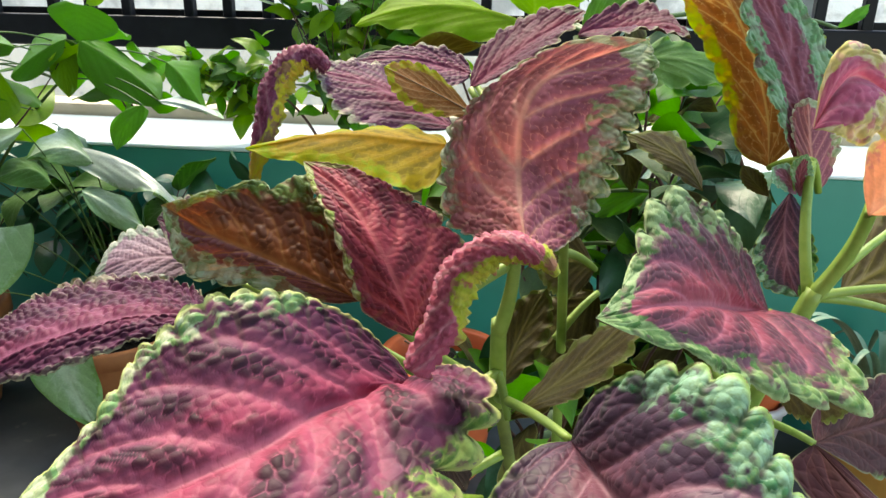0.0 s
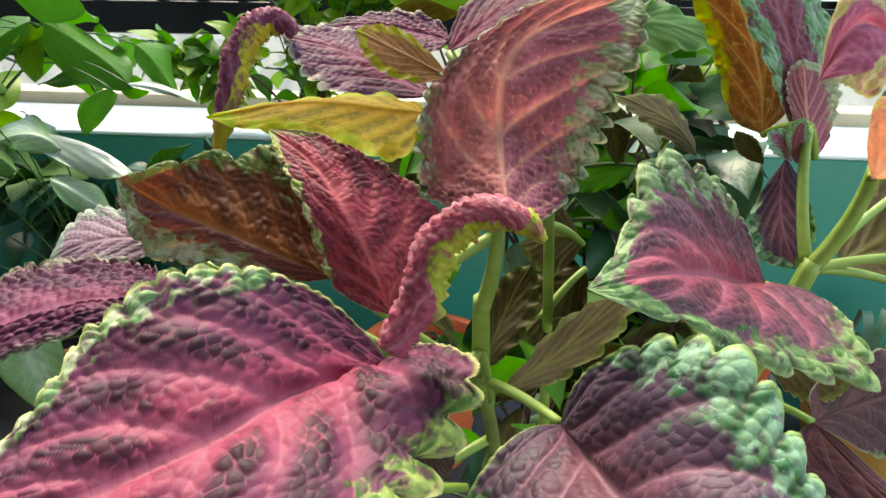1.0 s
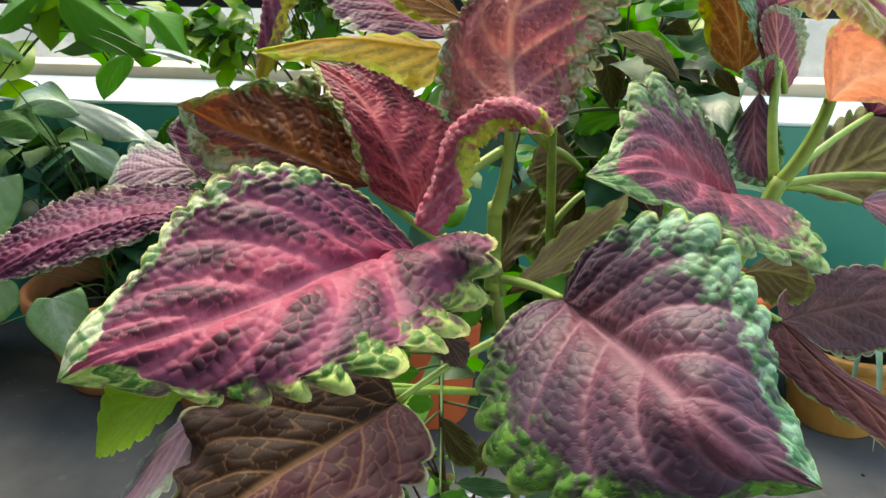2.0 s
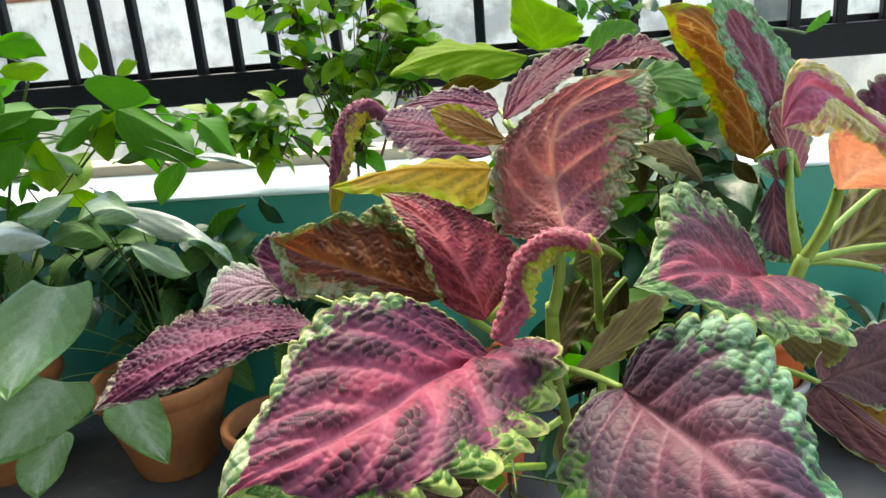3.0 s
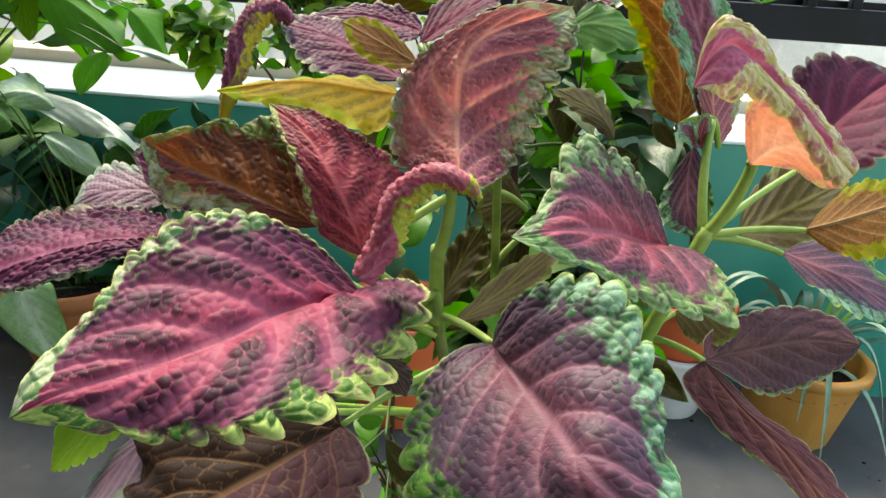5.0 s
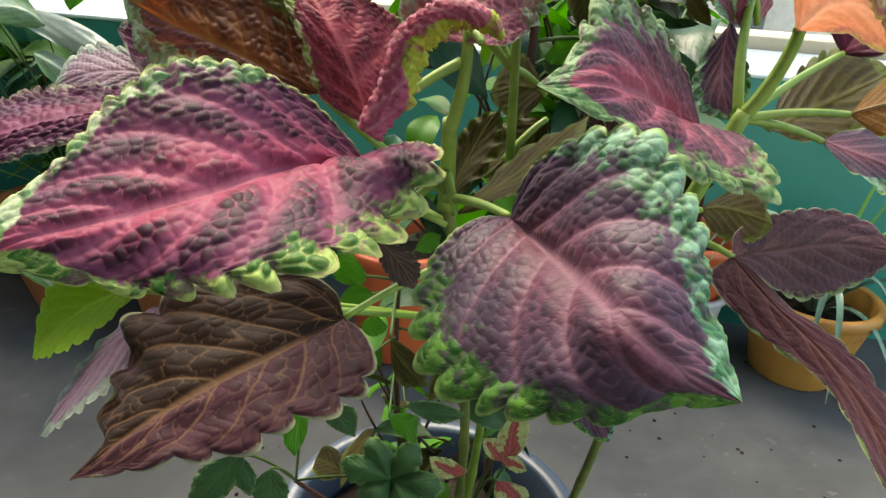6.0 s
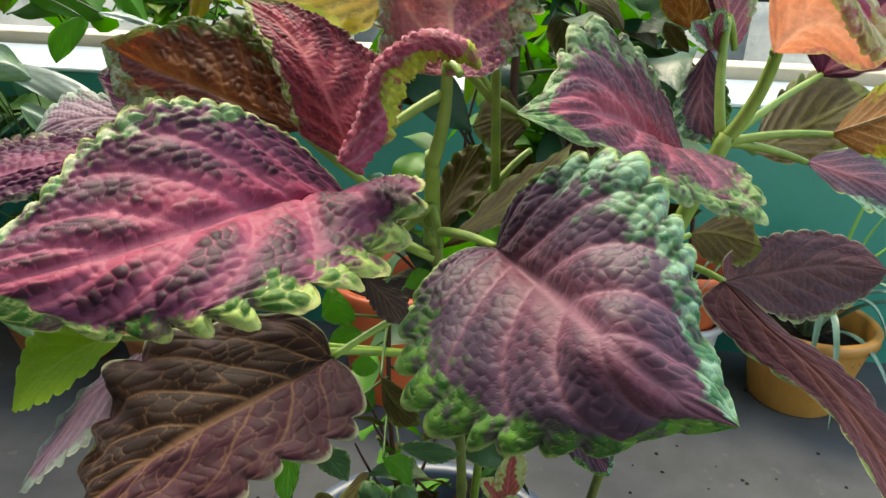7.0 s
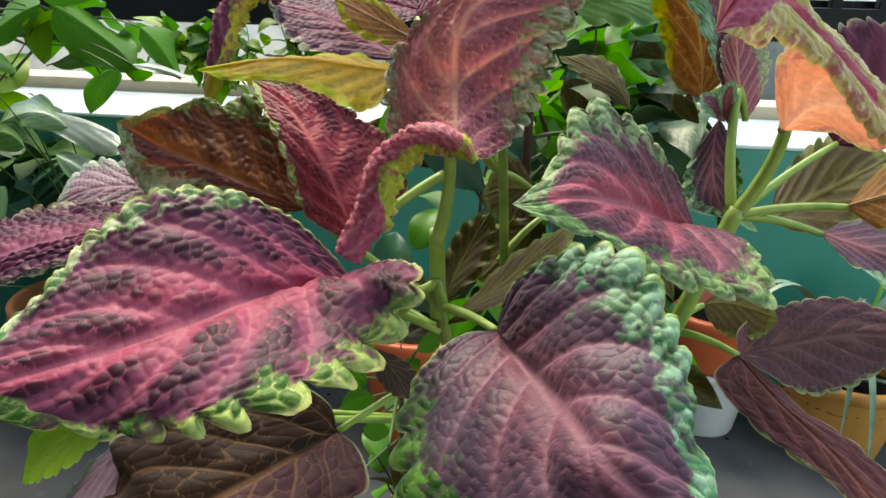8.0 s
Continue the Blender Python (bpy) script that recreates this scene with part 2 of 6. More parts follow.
LEAF = {
    # pink and dusk: sky reflection on the upper margin is painted into the pale far colours
    "pink": leaf_material("leaf_pink", (0.30, 0.046, 0.092), (0.125, 0.031, 0.072), (0.35, 0.088, 0.14), (0.34, 0.45, 0.12), (0.035, 0.12, 0.02), (0.50, 0.54, 0.18), 0.72, amount=0.12, dark=0.16, blotch=0.95, ribs=0.92, sheen=0.0, spec=0.15, rough=0.46, net=0.5, ribw=0.30, far=((0.46, 0.52, 0.34), (0.13, 0.27, 0.10), 0.82)),
    "dusk": leaf_material("leaf_mauve", (0.15, 0.047, 0.076), (0.085, 0.044, 0.078), (0.25, 0.11, 0.15), (0.10, 0.27, 0.03), (0.022, 0.10, 0.015), (0.30, 0.46, 0.12), 0.70, amount=0.15, dark=0.42, blotch=0.75, ribs=0.9, ribw=0.12, spec=0.24, sheen=0.05, rough=0.44, net=0.55, far=((0.24, 0.43, 0.29), (0.045, 0.17, 0.075), 0.62), tipgreen=0.5),
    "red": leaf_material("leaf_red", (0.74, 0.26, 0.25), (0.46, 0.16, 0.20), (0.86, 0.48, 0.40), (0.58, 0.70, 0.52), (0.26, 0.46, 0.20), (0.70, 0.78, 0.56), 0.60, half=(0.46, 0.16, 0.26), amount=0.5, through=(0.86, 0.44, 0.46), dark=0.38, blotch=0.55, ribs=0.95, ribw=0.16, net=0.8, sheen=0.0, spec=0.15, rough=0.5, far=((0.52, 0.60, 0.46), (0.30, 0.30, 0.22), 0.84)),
    "plum": leaf_material("leaf_plum", (0.28, 0.040, 0.095), (0.15, 0.032, 0.075), (0.33, 0.085, 0.15), (0.38, 0.38, 0.30), (0.20, 0.10, 0.14), (0.42, 0.44, 0.28), 0.88, amount=0.5, through=(0.66, 0.14, 0.27), dark=0.4, ribs=0.5, spec=0.18, sheen=0.0),
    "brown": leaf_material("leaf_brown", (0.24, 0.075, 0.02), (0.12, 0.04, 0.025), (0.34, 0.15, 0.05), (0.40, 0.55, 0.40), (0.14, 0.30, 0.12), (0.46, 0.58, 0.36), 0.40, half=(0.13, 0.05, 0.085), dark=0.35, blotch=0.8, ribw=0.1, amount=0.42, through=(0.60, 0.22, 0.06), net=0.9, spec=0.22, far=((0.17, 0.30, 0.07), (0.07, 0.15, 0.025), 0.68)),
    "pale": leaf_material("leaf_pale", (0.30, 0.16, 0.22), (0.30, 0.20, 0.26), (0.38, 0.30, 0.34), (0.34, 0.42, 0.34), (0.28, 0.34, 0.28), (0.5, 0.55, 0.42), 0.7, ribs=0.35, net=0.7),
    "curl": leaf_material("leaf_curl", (0.50, 0.11, 0.17), (0.44, 0.09, 0.16), (0.58, 0.28, 0.32), (0.50, 0.50, 0.06), (0.36, 0.44, 0.04), (0.55, 0.55, 0.20), 0.46, amount=0.3, blotch=0.3, net=0.7),
    "frill": leaf_material("leaf_frill", (0.54, 0.13, 0.24), (0.50, 0.12, 0.23), (0.56, 0.24, 0.32), (0.70, 0.66, 0.42), (0.60, 0.56, 0.24), (0.72, 0.70, 0.22), 0.16, amount=0.35, blotch=0.3, far=((0.66, 0.62, 0.40), (0.50, 0.46, 0.16), 0.22)),
    "crest": leaf_material("leaf_crest", (0.26, 0.07, 0.11), (0.20, 0.06, 0.10), (0.33, 0.13, 0.18), (0.26, 0.45, 0.30), (0.12, 0.30, 0.14), (0.42, 0.58, 0.36), 0.42),
    "yellow": leaf_material("underleaf_yellow", (0.62, 0.38, 0.02), (0.58, 0.44, 0.02), (0.68, 0.50, 0.05), (0.44, 0.60, 0.03), (0.58, 0.54, 0.02), (0.50, 0.66, 0.06), 0.58, amount=0.65, dark=0.5, blotch=0.9, ribs=0.25, net=0.8, ribw=0.06),
    "orange": leaf_material("underleaf_orange", (0.56, 0.29, 0.11), (0.46, 0.24, 0.08), (0.72, 0.58, 0.30), (0.46, 0.58, 0.03), (0.54, 0.46, 0.04), (0.52, 0.60, 0.08), 0.62, amount=0.72, dark=0.4, blotch=0.35, net=1.0, ribs=0.9, ribw=0.06),
    "peach": leaf_material("underleaf_peach", (0.86, 0.56, 0.42), (0.85, 0.50, 0.34), (0.88, 0.64, 0.48), (0.72, 0.64, 0.32), (0.64, 0.32, 0.30), (0.74, 0.68, 0.42), 0.74, amount=0.65, dark=0.8, blotch=0.4, ribs=0.5, net=0.3, ribw=0.06),
    "brownpl": leaf_material("underleaf_plum", (0.070, 0.030, 0.022), (0.085, 0.032, 0.032), (0.20, 0.10, 0.075), (0.12, 0.18, 0.04), (0.15, 0.07, 0.07), (0.30, 0.30, 0.17), 0.90, dark=0.5, amount=0.22, ribw=0.05, net=0.5, ribs=0.6),
    "umber": leaf_material("underleaf_umber", (0.08, 0.028, 0.018), (0.072, 0.026, 0.021), (0.224, 0.12, 0.08), (0.16, 0.16, 0.05), (0.12, 0.07, 0.03), (0.30, 0.28, 0.14), 0.92, dark=0.5, amount=0.2, ribw=0.05, net=0.45, ribs=0.55),
    "olive": leaf_material("underleaf_olive", (0.09, 0.085, 0.015), (0.08, 0.06, 0.014), (0.20, 0.18, 0.045), (0.10, 0.18, 0.02), (0.12, 0.14, 0.02), (0.26, 0.28, 0.10), 0.78, amount=0.5, through=(0.34, 0.28, 0.03), ribw=0.06, net=0.7, ribs=0.6, dark=0.4, blotch=0.8),
    "dark": leaf_material("leaf_withered", (0.05, 0.03, 0.02), (0.04, 0.022, 0.018), (0.08, 0.05, 0.035), (0.05, 0.03, 0.02), (0.04, 0.03, 0.02), (0.07, 0.05, 0.03), 0.9, amount=0.1),
    "green": leaf_material("leaf_green", (0.16, 0.34, 0.10), (0.13, 0.30, 0.08), (0.30, 0.48, 0.20), (0.18, 0.38, 0.12), (0.12, 0.30, 0.08), (0.34, 0.50, 0.22), 0.8, amount=0.6, dark=0.8, through=(0.40, 0.68, 0.04), ribw=0.07),
    "lime": leaf_material("leaf_lime", (0.42, 0.62, 0.03), (0.38, 0.58, 0.03), (0.55, 0.70, 0.10), (0.40, 0.60, 0.05), (0.34, 0.54, 0.03), (0.52, 0.68, 0.14), 0.85, amount=0.75, dark=0.85, through=(0.66, 0.86, 0.06), ribw=0.07),
    "deep": leaf_material("leaf_deep", (0.05, 0.19, 0.02), (0.045, 0.17, 0.02), (0.10, 0.27, 0.04), (0.06, 0.20, 0.02), (0.04, 0.15, 0.02), (0.12, 0.27, 0.05), 0.9, amount=0.4, dark=0.75),
}
LEAF["rose"] = leaf_material("leaf_rose", (0.42, 0.058, 0.09), (0.22, 0.034, 0.065), (0.50, 0.12, 0.13), (0.34, 0.10, 0.12), (0.20, 0.22, 0.06), (0.46, 0.36, 0.24), 0.94, amount=0.38, through=(0.75, 0.15, 0.12), dark=0.35, blotch=0.9, ribs=0.85, spec=0.2, rough=0.46, far=((0.56, 0.60, 0.28), (0.28, 0.40, 0.08), 0.74))
LEAF["fold"] = leaf_material("leaf_fold", (0.30, 0.06, 0.13), (0.22, 0.055, 0.12), (0.40, 0.20, 0.26), (0.58, 0.40, 0.05), (0.52, 0.50, 0.03), (0.50, 0.52, 0.16), 0.50, amount=0.35, blotch=0.5, net=0.7)
LEAF["mulberry"] = leaf_material("leaf_mulberry", (0.20, 0.034, 0.085), (0.105, 0.024, 0.066), (0.27, 0.085, 0.155), (0.44, 0.46, 0.32), (0.20, 0.12, 0.14), (0.50, 0.52, 0.34), 0.84, amount=0.25, dark=0.45, blotch=0.8, ribs=0.45, net=0.7, spec=0.15, sheen=0.02)
LEAF["wine"] = leaf_material("leaf_wine", (0.34, 0.055, 0.09), (0.14, 0.045, 0.08), (0.46, 0.13, 0.19), (0.24, 0.38, 0.15), (0.05, 0.16, 0.03), (0.38, 0.50, 0.22), 0.66, amount=0.18, dark=0.35, blotch=0.8, ribs=0.8, ribw=0.12, spec=0.28, sheen=0.04, rough=0.46, net=0.55, far=((0.24, 0.36, 0.17), (0.04, 0.12, 0.025), 0.64))
# brown-purple taken almost to black: the shade low in the plant is in the colour
LEAF["hanging"] = leaf_material("leaf_hanging_shaded", (0.026, 0.012, 0.006), (0.024, 0.011, 0.006), (0.19, 0.10, 0.05), (0.16, 0.10, 0.09), (0.13, 0.06, 0.08), (0.34, 0.36, 0.20), 0.93, dark=0.5, amount=0.15, ribw=0.04, net=0.75, ribs=0.7, spec=0.09, half=(0.075, 0.025, 0.036), far=((0.10, 0.15, 0.03), (0.08, 0.045, 0.025), 0.95), tipgreen=0.1)
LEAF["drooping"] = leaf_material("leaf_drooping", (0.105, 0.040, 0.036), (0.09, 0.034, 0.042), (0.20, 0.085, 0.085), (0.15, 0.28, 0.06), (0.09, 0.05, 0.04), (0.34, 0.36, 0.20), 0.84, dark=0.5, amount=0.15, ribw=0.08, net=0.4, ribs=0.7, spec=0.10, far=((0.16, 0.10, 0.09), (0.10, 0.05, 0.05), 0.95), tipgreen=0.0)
LEAF["glow"] = leaf_material("underleaf_salmon", (0.78, 0.44, 0.34), (0.72, 0.38, 0.32), (0.84, 0.56, 0.40), (0.50, 0.58, 0.30), (0.42, 0.46, 0.20), (0.60, 0.64, 0.36), 0.80, amount=0.8, dark=0.6, blotch=0.4, ribw=0.06)
OTHER = {"drooping": "umber", "glow": "glow", "hanging": "umber", "wine": "umber", "mulberry": "umber", "rose": "glow", "pink": "brownpl", "dusk": "umber", "red": "glow", "plum": "umber", "brown": "glow", "pale": "brownpl", "curl": "yellow", "crest": "orange", "frill": "peach", "yellow": "yellow",
         "orange": "orange", "peach": "peach", "brownpl": "plum", "umber": "plum", "olive": "olive", "dark": "dark", "green": "green", "lime": "green", "deep": "green"}

mat_stem = plain("stem_green", (0.15, 0.27, 0.03), (0.27, 0.38, 0.07), 160, 0.45, 0.5, 0.15, 0.0006)
mat_woody = plain("stem_woody", (0.10, 0.12, 0.03), (0.18, 0.23, 0.05), 160, 0.6, 0.4, 0.4, 0.001)
mat_stalk = plain("stalk_dark_green", (0.04, 0.085, 0.015), (0.07, 0.13, 0.025), 120, 0.5, 0.4, 0.15, 0.0006)
mat_vein = plain("pale_vein", (0.20, 0.13, 0.07), (0.32, 0.22, 0.12), 120, 0.5, 0.3, 0.15, 0.0005)
mat_twig = plain("twig_brown", (0.05, 0.02, 0.015), (0.11, 0.045, 0.03), 160, 0.6, 0.4, 0.4, 0.001)
mat_soil = plain("soil", (0.010, 0.007, 0.005), (0.035, 0.024, 0.016), 90, 0.95, 0.2, 1.0, 0.006, speck=(0.09, 0.07, 0.05))
mat_terracotta = plain("terracotta", (0.28, 0.095, 0.035), (0.40, 0.15, 0.055), 40, 0.65, 0.3, 0.15, 0.001)
mat_orange = plain("orange_plastic", (0.55, 0.10, 0.03), (0.62, 0.13, 0.04), 20, 0.4, 0.5, 0.05, 0.0005)
mat_ochre = plain("ochre_plastic", (0.48, 0.22, 0.045), (0.56, 0.27, 0.06), 25, 0.4, 0.5, 0.05, 0.0005)
mat_bluepot = plain("slate_blue_plastic", (0.035, 0.05, 0.075), (0.06, 0.08, 0.115), 25, 0.35, 0.5, 0.08, 0.0005)
mat_white = plain("white_plastic", (0.55, 0.55, 0.54), (0.68, 0.68, 0.66), 25, 0.4, 0.5, 0.05, 0.0005)
mat_floor = plain("cement_floor", (0.070, 0.071, 0.070), (0.110, 0.111, 0.108), 14, 0.7, 0.15, 0.25, 0.001, speck=(0.12, 0.115, 0.105))
mat_green = plain("green_enamel", (0.020, 0.235, 0.175), (0.032, 0.285, 0.215), 9, 0.32, 0.5, 0.12, 0.001)
mat_iron = plain("black_enamel", (0.004, 0.0045, 0.006), (0.008, 0.009, 0.012), 40, 0.45, 0.14, 0.1, 0.0006)
mat_sill = plain("tan_sill", (0.50, 0.40, 0.27), (0.62, 0.52, 0.38), 20, 0.7, 0.3, 0.3, 0.001)
# parapet top: daylight on the green ledge, put into a mint-white colour
mat_cap = plain("parapet_top_lit", (0.64, 0.76, 0.71), (0.78, 0.84, 0.81), 8, 0.35, 0.5, 0.12, 0.001)
mat_plaster = plain("house_plaster", (0.26, 0.25, 0.23), (0.33, 0.32, 0.29), 6, 0.85, 0.2, 0.2, 0.002)
mat_ground = plain("dry_ground", (0.50, 0.46, 0.38), (0.64, 0.60, 0.52), 1.2, 0.95, 0.2, 0.6, 0.02)


def yard_wall_material():
    n = Nodes("old_whitewash")
    p = n.world_place()
    a, b, c = n.noise(p, 0.9, 6, 0.65), n.noise(p, 5.0, 6, 0.7), n.noise(p, 2.2, 5, 0.6)
    low = n.step(n.math("ADD", n.split(p)[2], n.math("MULTIPLY", n.math("SUBTRACT", a, 0.5), 1.6)), 0.15, 0.75, 1.0, 0.0)
    col = n.mix(n.step(a, 0.36, 0.62), (0.90, 0.89, 0.86), (0.74, 0.73, 0.70))
    col = n.mix(n.math("MULTIPLY", low, 0.85), col, (0.84, 0.76, 0.62))
    stain = n.math("MULTIPLY", n.step(c, 0.45, 0.62), n.math("SUBTRACT", 1.0, n.math("MULTIPLY", low, 0.5)))
    col = n.mix(n.math("MULTIPLY", stain, 0.85), col, (0.36, 0.36, 0.35))
    col = n.mix(n.math("MULTIPLY", n.step(b, 0.55, 0.68), 0.45), col, (0.30, 0.28, 0.25))
    n.bump(b, 0.6, 0.02)
    return n.finish(col, 0.9, 0.0, 0.2)


mat_pier = plain("grey_pier", (0.10, 0.115, 0.11), (0.20, 0.215, 0.21), 8, 0.85, 0.2, 0.4, 0.005)
mat_yard = yard_wall_material()
mat_brick = plain("faded_brick", (0.22, 0.09, 0.06), (0.33, 0.16, 0.11), 5, 0.9, 0.2, 0.5, 0.01)


# ---- mesh helpers ----
def part(name, bm, material, parent=None, label=""):
    """One mesh object from a bmesh, under a thing or part."""
    me = bpy.data.meshes.new(name)
    bm.to_mesh(me)
    bm.free()
    for m in material if isinstance(material, (list, tuple)) else (material,):
        me.materials.append(m)
    ob = new(name, me)
    if parent is not None:
        ob.parent = parent
        ob.matrix_parent_inverse = Matrix.Translation(-parent.location)
    if label:
        tagged(ob, label)
    return ob


def smooth(ob):
    ob.data.polygons.foreach_set("use_smooth", [True] * len(ob.data.polygons))
    return ob


def box(lo, hi, bevel=0.0, segs=2):
    bm = bmesh.new()
    bmesh.ops.create_cube(bm, size=1)
    for v in bm.verts:
        v.co = [(a + b) / 2 + c * (b - a) for a, b, c in zip(lo, hi, v.co)]
    if bevel:
        bmesh.ops.bevel(bm, geom=bm.edges[:], offset=bevel, segments=segs, affect="EDGES", profile=0.5)
    return bm


def lathe(profile, segs=48, flute=0, depth=0.0, closed=True):
    """A body of revolution round z from (radius, height) pairs; flutes run down its side."""
    bm = bmesh.new()
    rings = []
    for r, z in profile:
        ring = []
        for k in range(segs):
            a = 2 * math.pi * k / segs
            rr = r * (1 - depth * abs(math.sin(flute * a / 2))) if flute else r
            ring.append(bm.verts.new((rr * math.cos(a), rr * math.sin(a), z)))
        rings.append(ring)
    for p, q in zip(rings, rings[1:]):
        for k in range(segs):
            bm.faces.new((p[k], p[(k + 1) % segs], q[(k + 1) % segs], q[k]))
    if closed:
        bm.faces.new(rings[0][::-1])
    return bm


def shifted(bm, x, y, z=0.0):
    bmesh.ops.translate(bm, verts=bm.verts[:], vec=(x, y, z))
    return bm


def bezier(b, k, t, u):
    return (1 - u) ** 2 * b + 2 * u * (1 - u) * k + u * u * t


def tube(points, r0, r1, segs=10, square=0.0, nodes=0, wave=0.0):
    """A tapering stalk along points, a little four-sided and knotted where asked."""
    bm = bmesh.new()
    pts = [Vector(p) for p in points]
    rings = []
    side = None
    for i, p in enumerate(pts):
        d = (pts[min(i + 1, len(pts) - 1)] - pts[max(i - 1, 0)]).normalized()
        side = (d.orthogonal() if side is None else side - d * side.dot(d)).normalized()
        other = d.cross(side)
        f = i / (len(pts) - 1)
        r = r0 + (r1 - r0) * f
        if nodes:
            r *= 1 + 0.22 * max(0.0, math.cos(2 * math.pi * nodes * f)) ** 12
        ring = []
        for k in range(segs):
            a = 2 * math.pi * k / segs
            rr = r * (1 + square * math.cos(4 * a))
            ring.append(bm.verts.new(p + side * rr * math.cos(a) + other * rr * math.sin(a)))
        rings.append(ring)
    for p, q in zip(rings, rings[1:]):
        for k in range(segs):
            bm.faces.new((p[k], p[(k + 1) % segs], q[(k + 1) % segs], q[k]))
    bm.faces.new(rings[0][::-1])
    bm.faces.new(rings[-1])
    return bm


def arc(a, b, sag=(0, 0, 0), n=14):
    a, b = Vector(a), Vector(b)
    k = (a + b) / 2 + Vector(sag)
    return [bezier(a, k, b, i / n) for i in range(n + 1)]


def cell_field(x, y, salt):
    """Irregular cells on a jittered grid: nearness to a cell's wall (0 on it) and a chance value for each cell."""
    gx, gy = np.floor(x), np.floor(y)
    best, second, tone = np.full(x.shape, 9.0), np.full(x.shape, 9.0), np.zeros(x.shape)
    for i in (-1, 0, 1):
        for j in (-1, 0, 1):
            cx, cy = gx + i, gy + j
            h = np.sin(cx * 127.1 + cy * 311.7 + salt * 74.7) * 43758.5453
            h2 = np.sin(cx * 269.5 + cy * 183.3 + salt * 19.9) * 28001.8384
            h, h2 = h - np.floor(h), h2 - np.floor(h2)
            d = np.hypot(cx + 0.15 + 0.7 * h - x, cy + 0.15 + 0.7 * h2 - y)
            near = d < best
            second = np.where(near, best, np.minimum(second, d))
            tone = np.where(near, (h * 7.3 + h2 * 3.1) % 1.0, tone)
            best = np.where(near, d, best)
    return np.clip((second - best) / 0.55, 0, 1), tone


def leaf_mesh(name, B, K, T, d1, d2, wide=0.42, lobe1=0.05, lobe2=0.05, teeth=11, scallop=0.15, pucker=0.010, cup=0.0, ruffle=0.014, cells=1.0, blister=1.0, nu=90, nv=28, tipping=1.0, sweep=0.0, seed=0):
    """A two-faced leaf: the midrib is a curve from B to T by K, d1 and d2 reach from it to the margins at the widest place,
    with the upper face on the side of (T - B) x d1. Scalloped and ruffled margins, cheeks puffed up between the veins."""
    B, K, T = (np.array(p, float) for p in (B, K, T))
    rng = np.random.default_rng(seed + 11)
    u = np.linspace(0, 1, nu + 1)
    v = np.linspace(-1, 1, 2 * nv + 1)
    v = np.sign(v) * np.abs(v) ** 0.9
    U, V = np.meshgrid(u, v, indexing="ij")
    AV = np.abs(V)
    mid = (1 - U)[..., None] ** 2 * B + (2 * U * (1 - U))[..., None] * K + (U**2)[..., None] * T
    tang = 2 * (1 - U)[..., None] * (K - B) + 2 * U[..., None] * (T - K)
    length = np.linalg.norm(T - K) + np.linalg.norm(K - B)
    b = np.where(V > 0, *tipping) if isinstance(tipping, tuple) else tipping
    peak = np.where(V > 0, *wide) if isinstance(wide, tuple) else wide
    a = peak / (1 - peak) * b
    w = U**a * (1 - U) ** b / (peak**a * (1 - peak) ** b)
    ph1, ph2 = rng.uniform(0, 1, 2)
    tooth = np.abs(np.sin(math.pi * (teeth * U**0.9 + np.where(V > 0, ph1, ph2)))) ** 0.5
    reach = 1 + scallop * 0.4 * AV**4 - scallop * (1 - tooth) * AV**4
    reach = reach * (1 + 0.05 * np.sin(7.3 * U + np.where(V > 0, 1.7, 4.1) + seed) * AV**3)
    d = np.where((V > 0)[..., None], np.array(d1, float), np.array(d2, float))
    lobe = np.where(V > 0, lobe1, lobe2)
    p = mid + (w * AV * reach)[..., None] * d
    p = p - (lobe * AV * (1 - U) ** 4 * np.minimum(1, U * 14))[..., None] * tang / 2
    p = p + (sweep * w * AV**1.5)[..., None] * tang / 2
    n1, n2 = np.cross(T - B, np.array(d1, float)), np.cross(np.array(d2, float), T - B)
    n1, n2 = n1 / np.linalg.norm(n1), n2 / np.linalg.norm(n2)
    m = (n1 + n2) / max(np.linalg.norm(n1 + n2), 1e-6)
    nn = np.where((V > 0)[..., None], n1, n2)
    nrm = m * (1 - AV[..., None]) + nn * AV[..., None]
    nrm = nrm / np.linalg.norm(nrm, axis=-1, keepdims=True)
    ph = (U - SWEEP * AV) * VEINS
    cheek = np.abs(np.sin(math.pi * ph)) ** 0.75
    axis = (T - B) / np.linalg.norm(T - B)
    across = d - (d @ axis)[..., None] * axis
    across = across / np.linalg.norm(across, axis=-1, keepdims=True)
    size = length * 0.036 / cells
    puff, tone = cell_field(((p - B) @ axis) / size + seed * 3, ((p - B) * across).sum(-1) / size + np.where(V > 0, 0, 40), seed)
    dome = np.clip(puff, 0, 1) ** 2 * (3 - 2 * np.clip(puff, 0, 1))
    rim = np.clip((1 - AV) * 5, 0, 1)
    amp = length * pucker * 0.6 * np.clip(w, 0, 1) ** 0.5
    lift = amp * (1.1 * cheek + (0.17 * blister + 0.65 * np.clip(AV * 4 - 2.4, 0, 1)) * dome * (0.5 + tone)) * (0.45 + 0.55 * rim) * np.clip(AV * 8, 0, 1)
    lift = lift - length * 0.006 * np.clip(1 - AV * 14, 0, 1)
    lift = lift + length * ruffle * AV**4 * np.sin(2 * math.pi * (teeth * 0.5 * U + np.where(V > 0, ph1, ph2))) * w**0.5
    lift = lift + length * 0.014 * np.clip(AV * 4 - 2.7, 0, 1) * (1 - 0.75 * np.clip(AV * 8 - 7, 0, 1)) * (tooth - 0.4) * np.minimum(1, 3 * w)
    lift = lift + length * cup * w * AV**2
